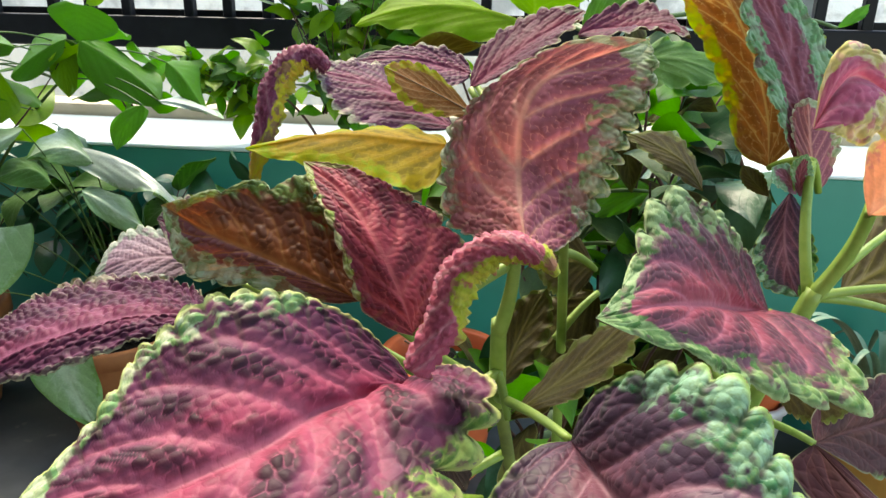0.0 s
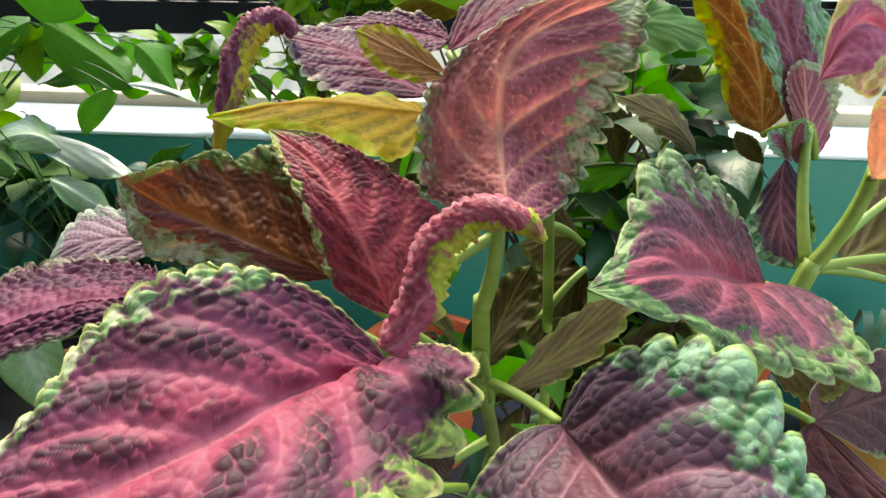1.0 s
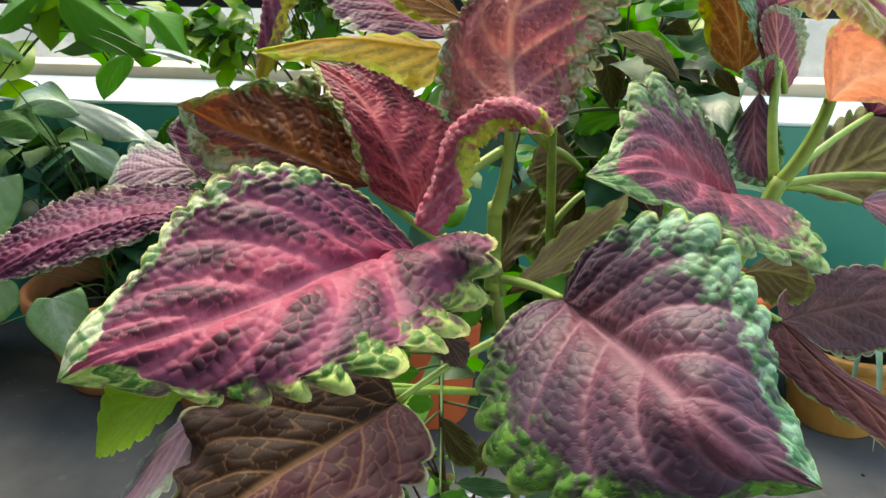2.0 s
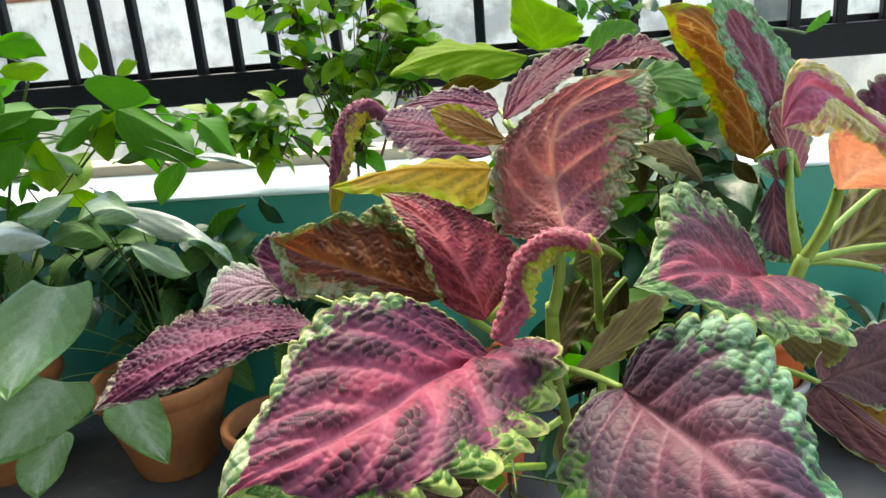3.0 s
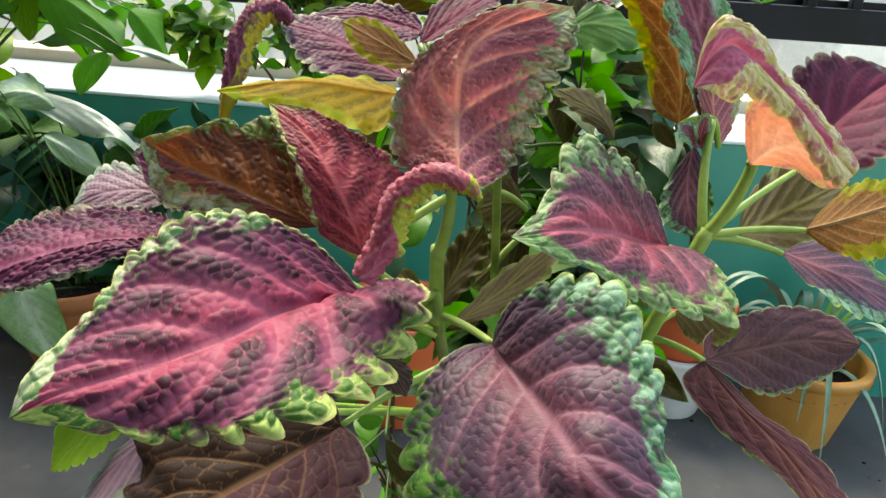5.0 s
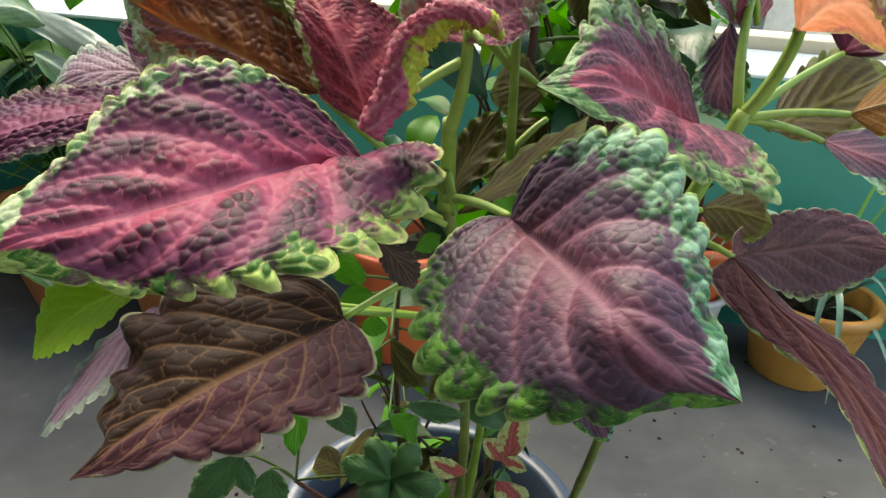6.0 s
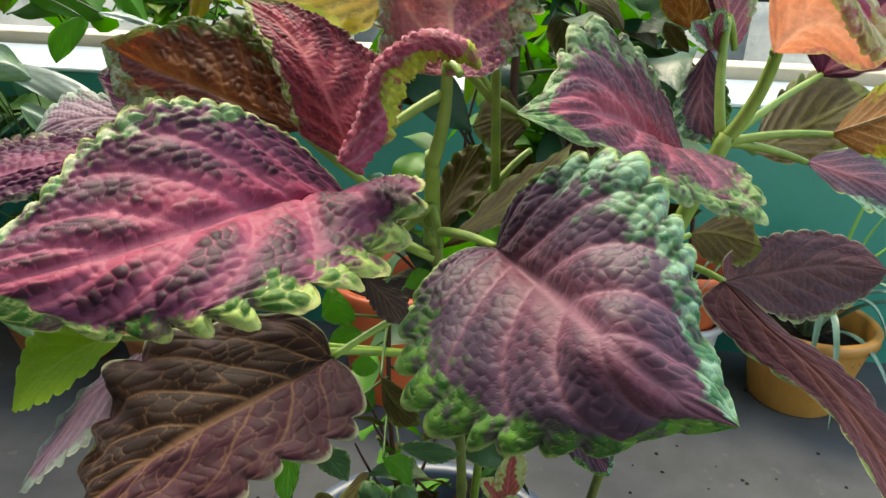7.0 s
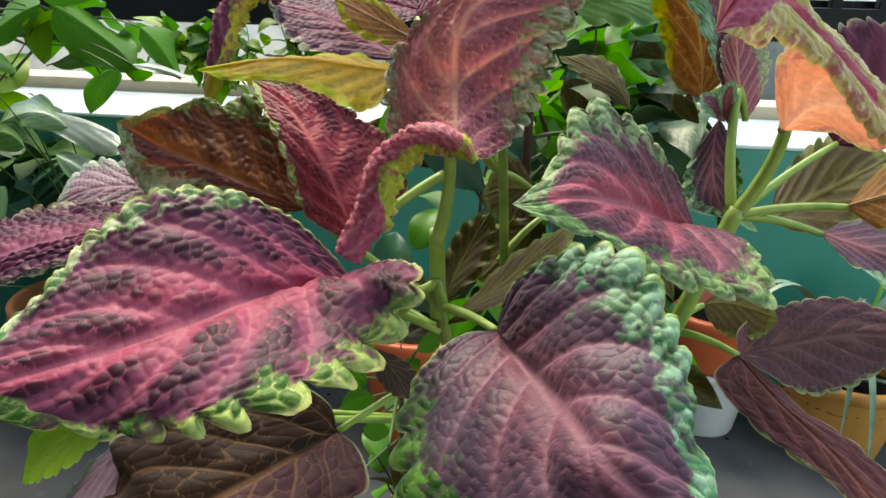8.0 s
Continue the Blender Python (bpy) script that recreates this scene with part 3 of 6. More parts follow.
    lift = lift + length * 0.012 * np.sin(4.1 * U * 2 + seed) * np.sin(2.2 * V + seed * 1.3) * np.minimum(1, 3 * w)
    top = p + lift[..., None] * nrm
    thick = np.minimum(0.0008, 0.006 * length) * np.clip((1 - AV) * 8, 0, 1)
    low = top - thick[..., None] * nrm
    rows, cols = U.shape
    verts = np.concatenate([top.reshape(-1, 3), low.reshape(-1, 3)])
    i, j = np.meshgrid(np.arange(rows - 1), np.arange(cols - 1), indexing="ij")
    q = (i * cols + j).ravel()
    up = np.stack([q, q + cols, q + cols + 1, q + 1], 1)
    dn = up[:, ::-1] + rows * cols
    faces = np.concatenate([up, dn])
    me = bpy.data.meshes.new(name)
    me.from_pydata(verts.tolist(), [], faces.tolist())
    layer = me.uv_layers.new(name="UVMap")
    coords = np.stack([np.r_[U.ravel(), U.ravel()], np.r_[V.ravel(), V.ravel()]], 1)
    layer.data.foreach_set("uv", coords[faces.ravel()].astype(np.float32).ravel())
    for key, field in (("puff", puff), ("tone", tone), ("lobe", tooth)):
        me.attributes.new(key, "FLOAT", "POINT").data.foreach_set("value", np.r_[field.ravel(), field.ravel()].astype(np.float32))
    me.polygons.foreach_set("use_smooth", [True] * len(faces))
    me.polygons.foreach_set("material_index", np.r_[np.zeros(len(up), int), np.ones(len(dn), int)].tolist())
    return me


def thing(name, at, label, category, group="", kind=""):
    """The Empty at a thing's base that parents its parts."""
    ob = new(name)
    ob.location = at
    ob.empty_display_size = 0.05
    return tagged(ob, label, category, group, kind)


def under(ob, parent):
    ob.parent = parent
    ob.matrix_parent_inverse = Matrix.Translation(-parent.location)
    return ob


COUNT = [0]


def blade(plant, kind, seen, B, K, T, d1, d2, wide, lobe1, lobe2, label="", name="leaf", **more):
    """A coleus leaf of a kind, whose named colouring is the one on the seen face, 'top' or 'bot'."""
    COUNT[0] += 1
    me = leaf_mesh(name, B, K, T, d1, d2, wide, lobe1, lobe2, seed=COUNT[0], **more)
    pair = (LEAF[kind], LEAF[OTHER[kind]]) if seen == "top" else (LEAF[OTHER[kind]], LEAF[kind])
    me.materials.append(pair[0])
    me.materials.append(pair[1])
    ob = under(new(name, me), plant)
    if seen == "bot" and kind in ("brownpl", "umber", "orange") and more.get("nv", 28) > 20:
        cols = 2 * more.get("nv", 28) + 1
        first = len(me.vertices) // 2 + cols // 2
        spine = [me.vertices[k].co.copy() for k in range(first, len(me.vertices), cols)][:-2:3]
        smooth(part("midrib", tube(spine, 0.0005, 0.0002, 6), mat_vein, ob))
    return tagged(ob, label) if label else ob


def spline(points, n):
    """n + 1 places evenly along a smooth curve through the points."""
    p = [np.array(q, float) for q in points]
    p = [2 * p[0] - p[1]] + p + [2 * p[-1] - p[-2]]
    fine = []
    for k in range(1, len(p) - 2):
        for g in np.linspace(0, 1, 40, endpoint=k == len(p) - 3):
            fine.append(p[k] + 0.5 * g * (p[k + 1] - p[k - 1] + g * (2 * p[k - 1] - 5 * p[k] + 4 * p[k + 1] - p[k + 2] + g * (3 * (p[k] - p[k + 1]) + p[k + 2] - p[k - 1]))))
    fine = np.array(fine)
    s = np.r_[0, np.cumsum(np.linalg.norm(np.diff(fine, axis=0), axis=1))]
    at = np.linspace(0, s[-1], n + 1)
    return np.stack([np.interp(at, s, fine[:, c]) for c in range(3)], 1)


def crinkled(plant, kind, rib, edge1, edge2, label, teeth=(12, 12), scallop=0.14, bump=1.0, cells=1.0, arch=0.0, quilt=1.0, frill=1.0, nu=170, nv=52, name="leaf"):
    """A large quilted coleus leaf: rib runs from base to tip, each edge from the base round its half to the tip.
    Cheeks between the side veins are puffed up and blistered, the rim is cut into hanging rounded scallops."""
    COUNT[0] += 1
    seed = COUNT[0]
    B, T = np.array(rib[0], float), np.array(rib[-1], float)
    R = spline(rib, nu)
    M = [spline([rib[0], *e, rib[-1]], nu) for e in (edge1, edge2)]
    length = np.linalg.norm(np.diff(R, axis=0), axis=1).sum()
    u = np.linspace(0, 1, nu + 1)
    v = np.linspace(-1, 1, 2 * nv + 1)
    v = np.sign(v) * np.abs(v) ** 0.85
    U, V = np.meshgrid(u, v, indexing="ij")
    AV = np.abs(V)
    edge = np.where((V > 0)[..., None], M[0][:, None, :], M[1][:, None, :])
    rng = np.random.default_rng(seed + 3)
    beat = []
    for count in teeth:
        k = np.r_[0, np.cumsum(rng.uniform(0.7, 1.3, count))]
        beat.append(np.interp(u, k / k[-1], np.arange(count + 1.0)))
    ph = np.where(V > 0, beat[0][:, None], beat[1][:, None])
    tooth = np.abs(np.sin(math.pi * ph)) ** 0.6
    scallop, frill = (np.where(V > 0, *a) if isinstance(a, tuple) else a for a in (scallop, frill))
    ends = np.clip(U * 6 - 0.9, 0, 1) * np.clip((1 - U) * 14, 0, 1)
    span = np.linalg.norm(edge - R[:, None, :], axis=-1)
    reach = AV * (1 - scallop * ends * (1 - tooth) * AV**5)
    p = R[:, None, :] + (edge - R[:, None, :]) * reach[..., None]
    du, dv = np.gradient(p, axis=0), np.gradient(p, axis=1)
    nrm = np.cross(du, dv)
    up = np.array((0.0, -0.5, 0.85))
    face = 1.0 if (nrm * up).sum() > 0 else -1.0
    nrm = nrm / np.maximum(np.linalg.norm(nrm, axis=-1, keepdims=True), 1e-12) * face
    for _ in range(10):
        nrm[1:-1] = (nrm[:-2] + nrm[1:-1] * 2 + nrm[2:]) / 4
        nrm[:, 1:-1] = (nrm[:, :-2] + nrm[:, 1:-1] * 2 + nrm[:, 2:]) / 4
    nrm = nrm / np.maximum(np.linalg.norm(nrm, axis=-1, keepdims=True), 1e-9)
    w = np.clip(span / (0.25 * length), 0, 1)
    size = length * 0.034 / cells
    along, side = U * length * 1.12, V * np.minimum(span, 0.5 * length)
    shift = np.array([[noise.noise((a * 5 + seed, b * 4, 3.1)) for b in v[::4]] for a in u[::4]])
    shift = np.stack([np.interp(v, v[::4], r) for r in shift])
    shift = np.stack([np.interp(u, u[::4], c) for c in shift.T], 1)
    vein = (U - SWEEP * AV) * VEINS
    puff, tone = cell_field((along - SWEEP * np.abs(side) * 1.2) / size + shift + seed * 3, side / size * 1.15 + shift + np.where(V > 0, 0, 40), seed)
    dome = puff**2 * (3 - 2 * puff)
    cheek = np.abs(np.sin(math.pi * vein)) ** 0.7
    inner = np.clip(AV * 7, 0, 1)
    amp = length * 0.0075 * w
    lift = amp * quilt * 1.6 * cheek * inner * (1 - 0.5 * AV)
    lift = lift + amp * bump * dome * (0.35 + 0.9 * tone) * inner * (0.7 + 0.9 * np.clip(AV * 3 - 1.8, 0, 1))
    lift = lift - length * 0.006 * np.clip(1 - AV * 12, 0, 1)
    hem = np.clip(AV * 4.2 - 3.0, 0, 1)
    lift = lift + length * 0.021 * frill * hem * (1 - 0.9 * np.clip(AV * 7 - 6, 0, 1)) * (tooth - 0.35) * ends * w
    lift = lift - length * 0.016 * frill * AV**7 * ends * w
    lift = lift + length * arch * w * 4 * AV * (1 - AV)
    lift = lift + length * 0.010 * shift * w * inner
    top = p + lift[..., None] * nrm
    low = top - (np.minimum(0.0008, 0.006 * length) * np.clip((1 - AV) * 8, 0, 1))[..., None] * nrm
    rows, cols = U.shape
    i, j = np.meshgrid(np.arange(rows - 1), np.arange(cols - 1), indexing="ij")
    q = (i * cols + j).ravel()
    upper = np.stack([q, q + cols, q + cols + 1, q + 1], 1)
    if face < 0:
        upper = upper[:, ::-1]
    faces = np.concatenate([upper, upper[:, ::-1] + rows * cols])
    me = bpy.data.meshes.new(name)
    me.from_pydata(np.concatenate([top.reshape(-1, 3), low.reshape(-1, 3)]).tolist(), [], faces.tolist())
    coords = np.stack([np.r_[U.ravel(), U.ravel()], np.r_[V.ravel(), V.ravel()]], 1)
    me.uv_layers.new(name="UVMap").data.foreach_set("uv", coords[faces.ravel()].astype(np.float32).ravel())
    for key, field in (("puff", puff), ("tone", tone), ("lobe", tooth)):
        me.attributes.new(key, "FLOAT", "POINT").data.foreach_set("value", np.r_[field.ravel(), field.ravel()].astype(np.float32))
    me.polygons.foreach_set("use_smooth", [True] * len(faces))
    me.polygons.foreach_set("material_index", np.r_[np.zeros(len(upper), int), np.ones(len(upper), int)].tolist())
    me.materials.append(LEAF[kind])
    me.materials.append(LEAF[OTHER[kind]])
    return tagged(under(new(name, me), plant), label)


def rolled_leaf(plant, points, radii, turn, kind, label, seed=5):
    """A young leaf rolled into a crinkled tube along points: its back is the ridge at the given turn, its margins meet on the far side."""
    nu, nv = 70, 40
    pts = [Vector(p) for p in points]
    verts, coords, tones = [], [], []
    side = None
    u = np.linspace(0, 1, nu + 1)
    a = np.linspace(-1, 1, nv + 1)
    U, A = np.meshgrid(u, a, indexing="ij")
    puff, tone = cell_field(U * 26, A * 9 + 30, seed)
    for i in range(nu + 1):
        f = float(u[i]) * (len(pts) - 1)
        k = min(int(f), len(pts) - 2)
        g = f - k
        p0, p1, p2, p3 = pts[max(k - 1, 0)], pts[k], pts[k + 1], pts[min(k + 2, len(pts) - 1)]
        p = p1 + 0.5 * g * (p2 - p0 + g * (2 * p0 - 5 * p1 + 4 * p2 - p3 + g * (3 * (p1 - p2) + p3 - p0)))
        d = (0.5 * (p2 - p0) * (1 - g) + 0.5 * (p3 - p1) * g).normalized()
        want = Vector(turn)
        side = (want - d * want.dot(d)).normalized()
        other = d.cross(side)
        r = float(np.interp(u[i], np.linspace(0, 1, len(radii)), radii))
        for j in range(nv + 1):
            w = float(a[j])
            rr = r * (0.74 + 0.36 * float(puff[i, j]) + 0.10 * math.sin(38 * u[i]) * abs(w) ** 2 + 0.06 * math.sin(23 * u[i] + 3 * w))
            if abs(w) > 0.82:
                rr *= 1 + 0.35 * (abs(w) - 0.82) / 0.18 * abs(math.sin(math.pi * 11 * float(u[i]) + w))
            verts.append(p + (side * math.cos(math.pi * w * 0.94) + other * math.sin(math.pi * w * 0.94)) * rr)
    faces = [(i * (nv + 1) + j, (i + 1) * (nv + 1) + j, (i + 1) * (nv + 1) + j + 1, i * (nv + 1) + j + 1) for i in range(nu) for j in range(nv)]
    me = bpy.data.meshes.new("leaf")
    me.from_pydata([tuple(v) for v in verts], [], faces)
    coords = np.stack([U.ravel(), A.ravel()], 1)
    me.uv_layers.new(name="UVMap").data.foreach_set("uv", coords[np.array(faces).ravel()].astype(np.float32).ravel())
    for key, field in (("puff", puff), ("tone", tone), ("lobe", np.full(U.shape, 0.6))):
        me.attributes.new(key, "FLOAT", "POINT").data.foreach_set("value", field.astype(np.float32).ravel())
    me.polygons.foreach_set("use_smooth", [True] * len(faces))
    me.materials.append(LEAF[kind])
    return tagged(under(new("leaf", me), plant), label)


def stalk(plant, points, r0, r1, material, name="petiole", **more):
    return smooth(part(name, tube(points, r0, r1, **more), material, plant))

# ---- the balcony: floor, painted parapet, sill, railing; unseen roof and house wall added to shape light ----
FRONT, LEDGE_Z, EAVE = 1.17, 0.462, 0.3
floor_ob = tagged(part("floor", box((-9, -1.7, -0.12), (9, FRONT, 0.0)), mat_floor), "bare grey cement balcony floor with specks of dirt", "floor", kind="structure")
tagged(part("wall_parapet", box((-9, FRONT, -0.12), (9, 1.45, LEDGE_Z - 0.008), 0.002, 1), mat_green), "low parapet wall painted glossy green", "wall", kind="structure")
# thin cap whose pale colour carries the bright daylight on the ledge
tagged(part("trim", box((-9, FRONT - 0.003, LEDGE_Z - 0.008), (9, 1.448, LEDGE_Z), 0.004, 2), mat_cap), "smooth top of the green parapet, coloured mint-white for strong daylight", "trim", kind="structure")
tagged(part("trim", box((-9, 1.45, 0.30), (9, 1.56, 0.486), 0.004), mat_sill), "tan stone sill along the outside of the green parapet", "trim", kind="structure")
# out of view, added to block light; ends at x = 1.0 for skylight
tagged(part("wall_house", box((-9, -1.9, -0.6), (1.0, -1.7, 2.6)), mat_plaster), "unseen plain house wall added behind the balcony to block light", "wall", kind="structure")
tagged(part("wall_side", box((-9.2, -1.7, -0.6), (-9.0, 1.45, 2.6)), mat_plaster), "plain plastered end wall of the terrace", "wall", kind="structure")
tagged(part("ground", box((-60, -40, -0.9), (60, 90, -0.6)), mat_ground), "dry sunlit yard ground beyond the balcony", "ground", kind="structure")
# out of view, added so daylight comes from the railing side and right
tagged(part("ceiling", box((-9, -1.9, 2.6), (1.3, EAVE, 2.75)), mat_plaster), "unseen plain roof slab added to shade the terrace", "ceiling", kind="structure")
tagged(part("pillar", box((-0.98, 4.86, -0.6), (-0.81, 4.99, 1.5), 0.01), mat_pier), "weathered dark grey gate pillar against the yard wall", "pillar", kind="structure")
# plain box in place of a dark green trunk
tagged(part("pillar", box((1.40, 4.86, -0.6), (1.59, 4.99, 0.95), 0.01), mat_pier), "dark grey-green post standing in for a tree trunk at the yard wall", "pillar", kind="structure")
yard = tagged(part("wall_yard", box((-14, 5.0, -0.6), (14, 5.3, 1.19), 0.02), mat_yard), "old whitewashed yard wall with grey weather stains", "wall", kind="structure")
tagged(part("trim", box((-14, 4.97, 1.19), (14, 5.33, 1.5), 0.01), mat_brick), "faded red-brown brick course on top of the yard wall", "trim", kind="structure")

RAIL_Y = 1.50
railing = thing("railing", (0, RAIL_Y, 0.486), "black enamelled steel balcony railing with upright bars in groups of three", "railing")
part("lower_beam", box((-5.4, RAIL_Y - 0.025, 0.607), (5.4, RAIL_Y + 0.02, 0.672), 0.004), mat_iron, railing)
part("back_flange", box((-5.4, RAIL_Y + 0.022, 0.63), (5.4, RAIL_Y + 0.032, 0.686), 0.002), mat_iron, railing)
part("top_beam", box((-5.4, RAIL_Y - 0.03, 1.30), (5.4, RAIL_Y + 0.03, 1.35), 0.005), mat_iron, railing)
GROUP, GAP = 0.315, 0.0865
first = -0.757
for g in range(-14, 18):
    for k in range(3):
        x = first + g * GROUP + k * GAP
        if -5.2 < x < 5.2:
            part("bar", box((x - 0.0105, RAIL_Y - 0.012, 0.668), (x + 0.0105, RAIL_Y + 0.009, 1.302), 0.002, 1), mat_iron, railing)
for x in (-5.3, -3.05, -1.45, 1.15, 2.9, 5.3):
    part("post", box((x - 0.02, RAIL_Y - 0.018, 0.484), (x + 0.02, RAIL_Y + 0.018, 0.61), 0.003), mat_iron, railing)


def pot(name, x, y, top, r, foot, material, label, rim=0.010, lip=0.02, flute=0, group="flower pots", base=0.0):
    """A flower pot with a rolled rim, hollow and filled with soil."""
    t = thing(name, (x, y, base), label, "flower pot", group)
    prof = [(foot * 0.96, base), (foot, base + 0.004), (foot + (r - foot) * 0.5, base + (top - base) * 0.5), (r - 0.004, top - lip - 0.004), (r - 0.003, top - lip)]
    body = smooth(part("body", shifted(lathe(prof, 72, flute, 0.03 if flute else 0.0), x, y), material, t))
    ring = [(r - 0.004, top - lip), (r + rim, top - lip + 0.002), (r + rim, top - 0.003), (r + rim - 0.003, top), (r - 0.006, top), (r - 0.009, top - 0.003), (r - 0.012, top - 0.05)]
    smooth(part("rim", shifted(lathe(ring, 64, closed=False), x, y), material, t))
    bm = lathe([(r - 0.010, top - 0.045), (r * 0.85, top - 0.036), (r * 0.6, top - 0.030), (r * 0.3, top - 0.033), (0.004, top - 0.028)], 40)
    for v in bm.verts:
        v.co.z += 0.008 * noise.noise(v.co * 60)
    smooth(part("soil", shifted(bm, x, y), mat_soil, t, "dark crumbly potting soil"))
    return t


pot("flower_pot", -0.012, 0.365, 0.245, 0.113, 0.085, mat_bluepot, "slate-blue plastic flower pot filled with dark soil", 0.007, 0.025)
pot("flower_pot", -0.70, 1.00, 0.185, 0.118, 0.072, mat_terracotta, "plain terracotta flower pot beside the green parapet", 0.004, 0.03)
pot("flower_pot", -1.03, 0.985, 0.20, 0.120, 0.080, mat_terracotta, "terracotta flower pot standing next to another one", 0.004, 0.03)
pot("flower_pot", -0.13, 0.97, 0.20, 0.092, 0.066, mat_orange, "bright orange plastic flower pot", 0.007, 0.022)
pot("flower_pot", 0.345, 1.075, 0.12, 0.072, 0.055, mat_white, "white plastic outer pot on the floor", 0.003, 0.012)
pot("flower_pot", 0.345, 1.075, 0.215, 0.078, 0.055, mat_orange, "orange-red plastic pot standing inside a white one", 0.006, 0.02, base=0.093)
pot("flower_pot", 0.54, 1.035, 0.15, 0.100, 0.070, mat_ochre, "ochre plastic flower pot with fluted sides", 0.005, 0.02, 40)
pot("flower_pot", -0.47, 0.93, 0.13, 0.085, 0.062, mat_terracotta, "small terracotta flower pot behind the coleus", 0.004, 0.02)

# ---- the coleus ----
coleus = thing("coleus_plant", (0.0, 0.38, 0.215), "coleus with pink and purple crinkled leaves edged in green", "plant")
stalk(coleus, arc((0.004, 0.40, 0.20), (-0.012, 0.272, 0.545), (0.02, -0.01, 0.0), 40), 0.0037, 0.0031, mat_woody, "stem", square=0.10, nodes=5)
stalk(coleus, arc((-0.012, 0.272, 0.54), (-0.012, 0.258, 0.585), (0, 0, 0), 14), 0.0044, 0.0034, mat_stem, "stem", square=0.10)
stalk(coleus, arc((-0.012, 0.258, 0.58), (-0.007, 0.255, 0.622), (0.004, 0, 0), 14), 0.0034, 0.0024, mat_stem, "stem", square=0.10)
stalk(coleus, arc((0.010, 0.40, 0.20), (0.012, 0.300, 0.62), (0.015, 0.0, 0.0), 40), 0.0035, 0.0024, mat_stem, "stem", square=0.10, nodes=5)
stalk(coleus, arc((0.092, 0.415, 0.20), (0.098, 0.305, 0.52), (0.012, 0.0, 0.0), 40), 0.0034, 0.0030, mat_woody, "stem", square=0.10, nodes=4)
stalk(coleus, arc((0.098, 0.305, 0.515), (0.122, 0.304, 0.590), (0, 0, 0), 16), 0.0042, 0.0039, mat_stem, "stem", square=0.10)
stalk(coleus, arc((0.122, 0.304, 0.588), (0.134, 0.296, 0.632), (0.006, 0, 0), 16), 0.0035, 0.0026, mat_stem, "stem", square=0.08)
stalk(coleus, arc((0.120, 0.306, 0.588), (0.122, 0.335, 0.640), (-0.004, 0, 0), 16), 0.0026, 0.0020, mat_stem, "stem", square=0.08)
blade_ob = crinkled(coleus, "pink",
                    ((-0.0405, 0.2240, 0.5737), (-0.0644, 0.1900, 0.5800), (-0.0744, 0.1690, 0.5808), (-0.0902, 0.1530, 0.5785), (-0.1052, 0.1400, 0.5767), (-0.1205, 0.1300, 0.5740), (-0.1322, 0.1250, 0.5674)),
                    ((-0.0514, 0.2280, 0.5847), (-0.0704, 0.2260, 0.6003), (-0.0875, 0.2140, 0.6112), (-0.1064, 0.1990, 0.6122), (-0.1204, 0.1840, 0.6013), (-0.1218, 0.1710, 0.5950), (-0.1265, 0.1530, 0.5846), (-0.1310, 0.1350, 0.5783)),
                    ((-0.0282, 0.2220, 0.5829), (-0.0069, 0.1960, 0.5891), (-0.0125, 0.1760, 0.5728), (-0.0216, 0.1520, 0.5705), (-0.0400, 0.1350, 0.5680), (-0.0540, 0.1300, 0.5656), (-0.0680, 0.1300, 0.5613), (-0.0835, 0.1310, 0.5585), (-0.1078, 0.1280, 0.5625), (-0.1211, 0.1260, 0.5654)),
                    "pink and dark purple leaf with a scalloped green margin", teeth=(20, 14), scallop=(0.07, 0.25), bump=0.8, quilt=1.5, frill=(0.35, 1.35))
stalk(blade_ob, arc((-0.012, 0.262, 0.560), (-0.0405, 0.2240, 0.5737), (0.004, 0.004, -0.012)), 0.0023, 0.0016, mat_stem)
blade_ob = crinkled(coleus, "dusk",
                    ((0.0171, 0.2150, 0.5614), (0.0248, 0.1900, 0.5650), (0.0392, 0.1500, 0.5701), (0.0463, 0.1300, 0.5715), (0.0591, 0.1220, 0.5650), (0.0800, 0.1200, 0.5555)),
                    ((0.0195, 0.2100, 0.5763), (0.0267, 0.2050, 0.5906), (0.0398, 0.1980, 0.6032), (0.0520, 0.1880, 0.6092), (0.0621, 0.1800, 0.6077), (0.0698, 0.1680, 0.5948), (0.0743, 0.1550, 0.5812), (0.0733, 0.1450, 0.5727), (0.0778, 0.1360, 0.5651)),
                    ((0.0036, 0.2050, 0.5630), (-0.0085, 0.1900, 0.5553), (-0.0137, 0.1720, 0.5468), (-0.0122, 0.1530, 0.5387), (-0.0056, 0.1420, 0.5321), (0.0079, 0.1350, 0.5300), (0.0209, 0.1280, 0.5340), (0.0350, 0.1220, 0.5389), (0.0492, 0.1200, 0.5427), (0.0600, 0.1210, 0.5485), (0.0706, 0.1200, 0.5521)),
                    "dusky mauve leaf with a broad green margin", teeth=(12, 13), scallop=(0.11, 0.14), bump=0.55, quilt=1.5, frill=(0.7, 1.2))
stalk(blade_ob, arc((-0.011, 0.262, 0.548), (0.0171, 0.2150, 0.5614), (0, 0, 0.004)), 0.0023, 0.0016, mat_stem)
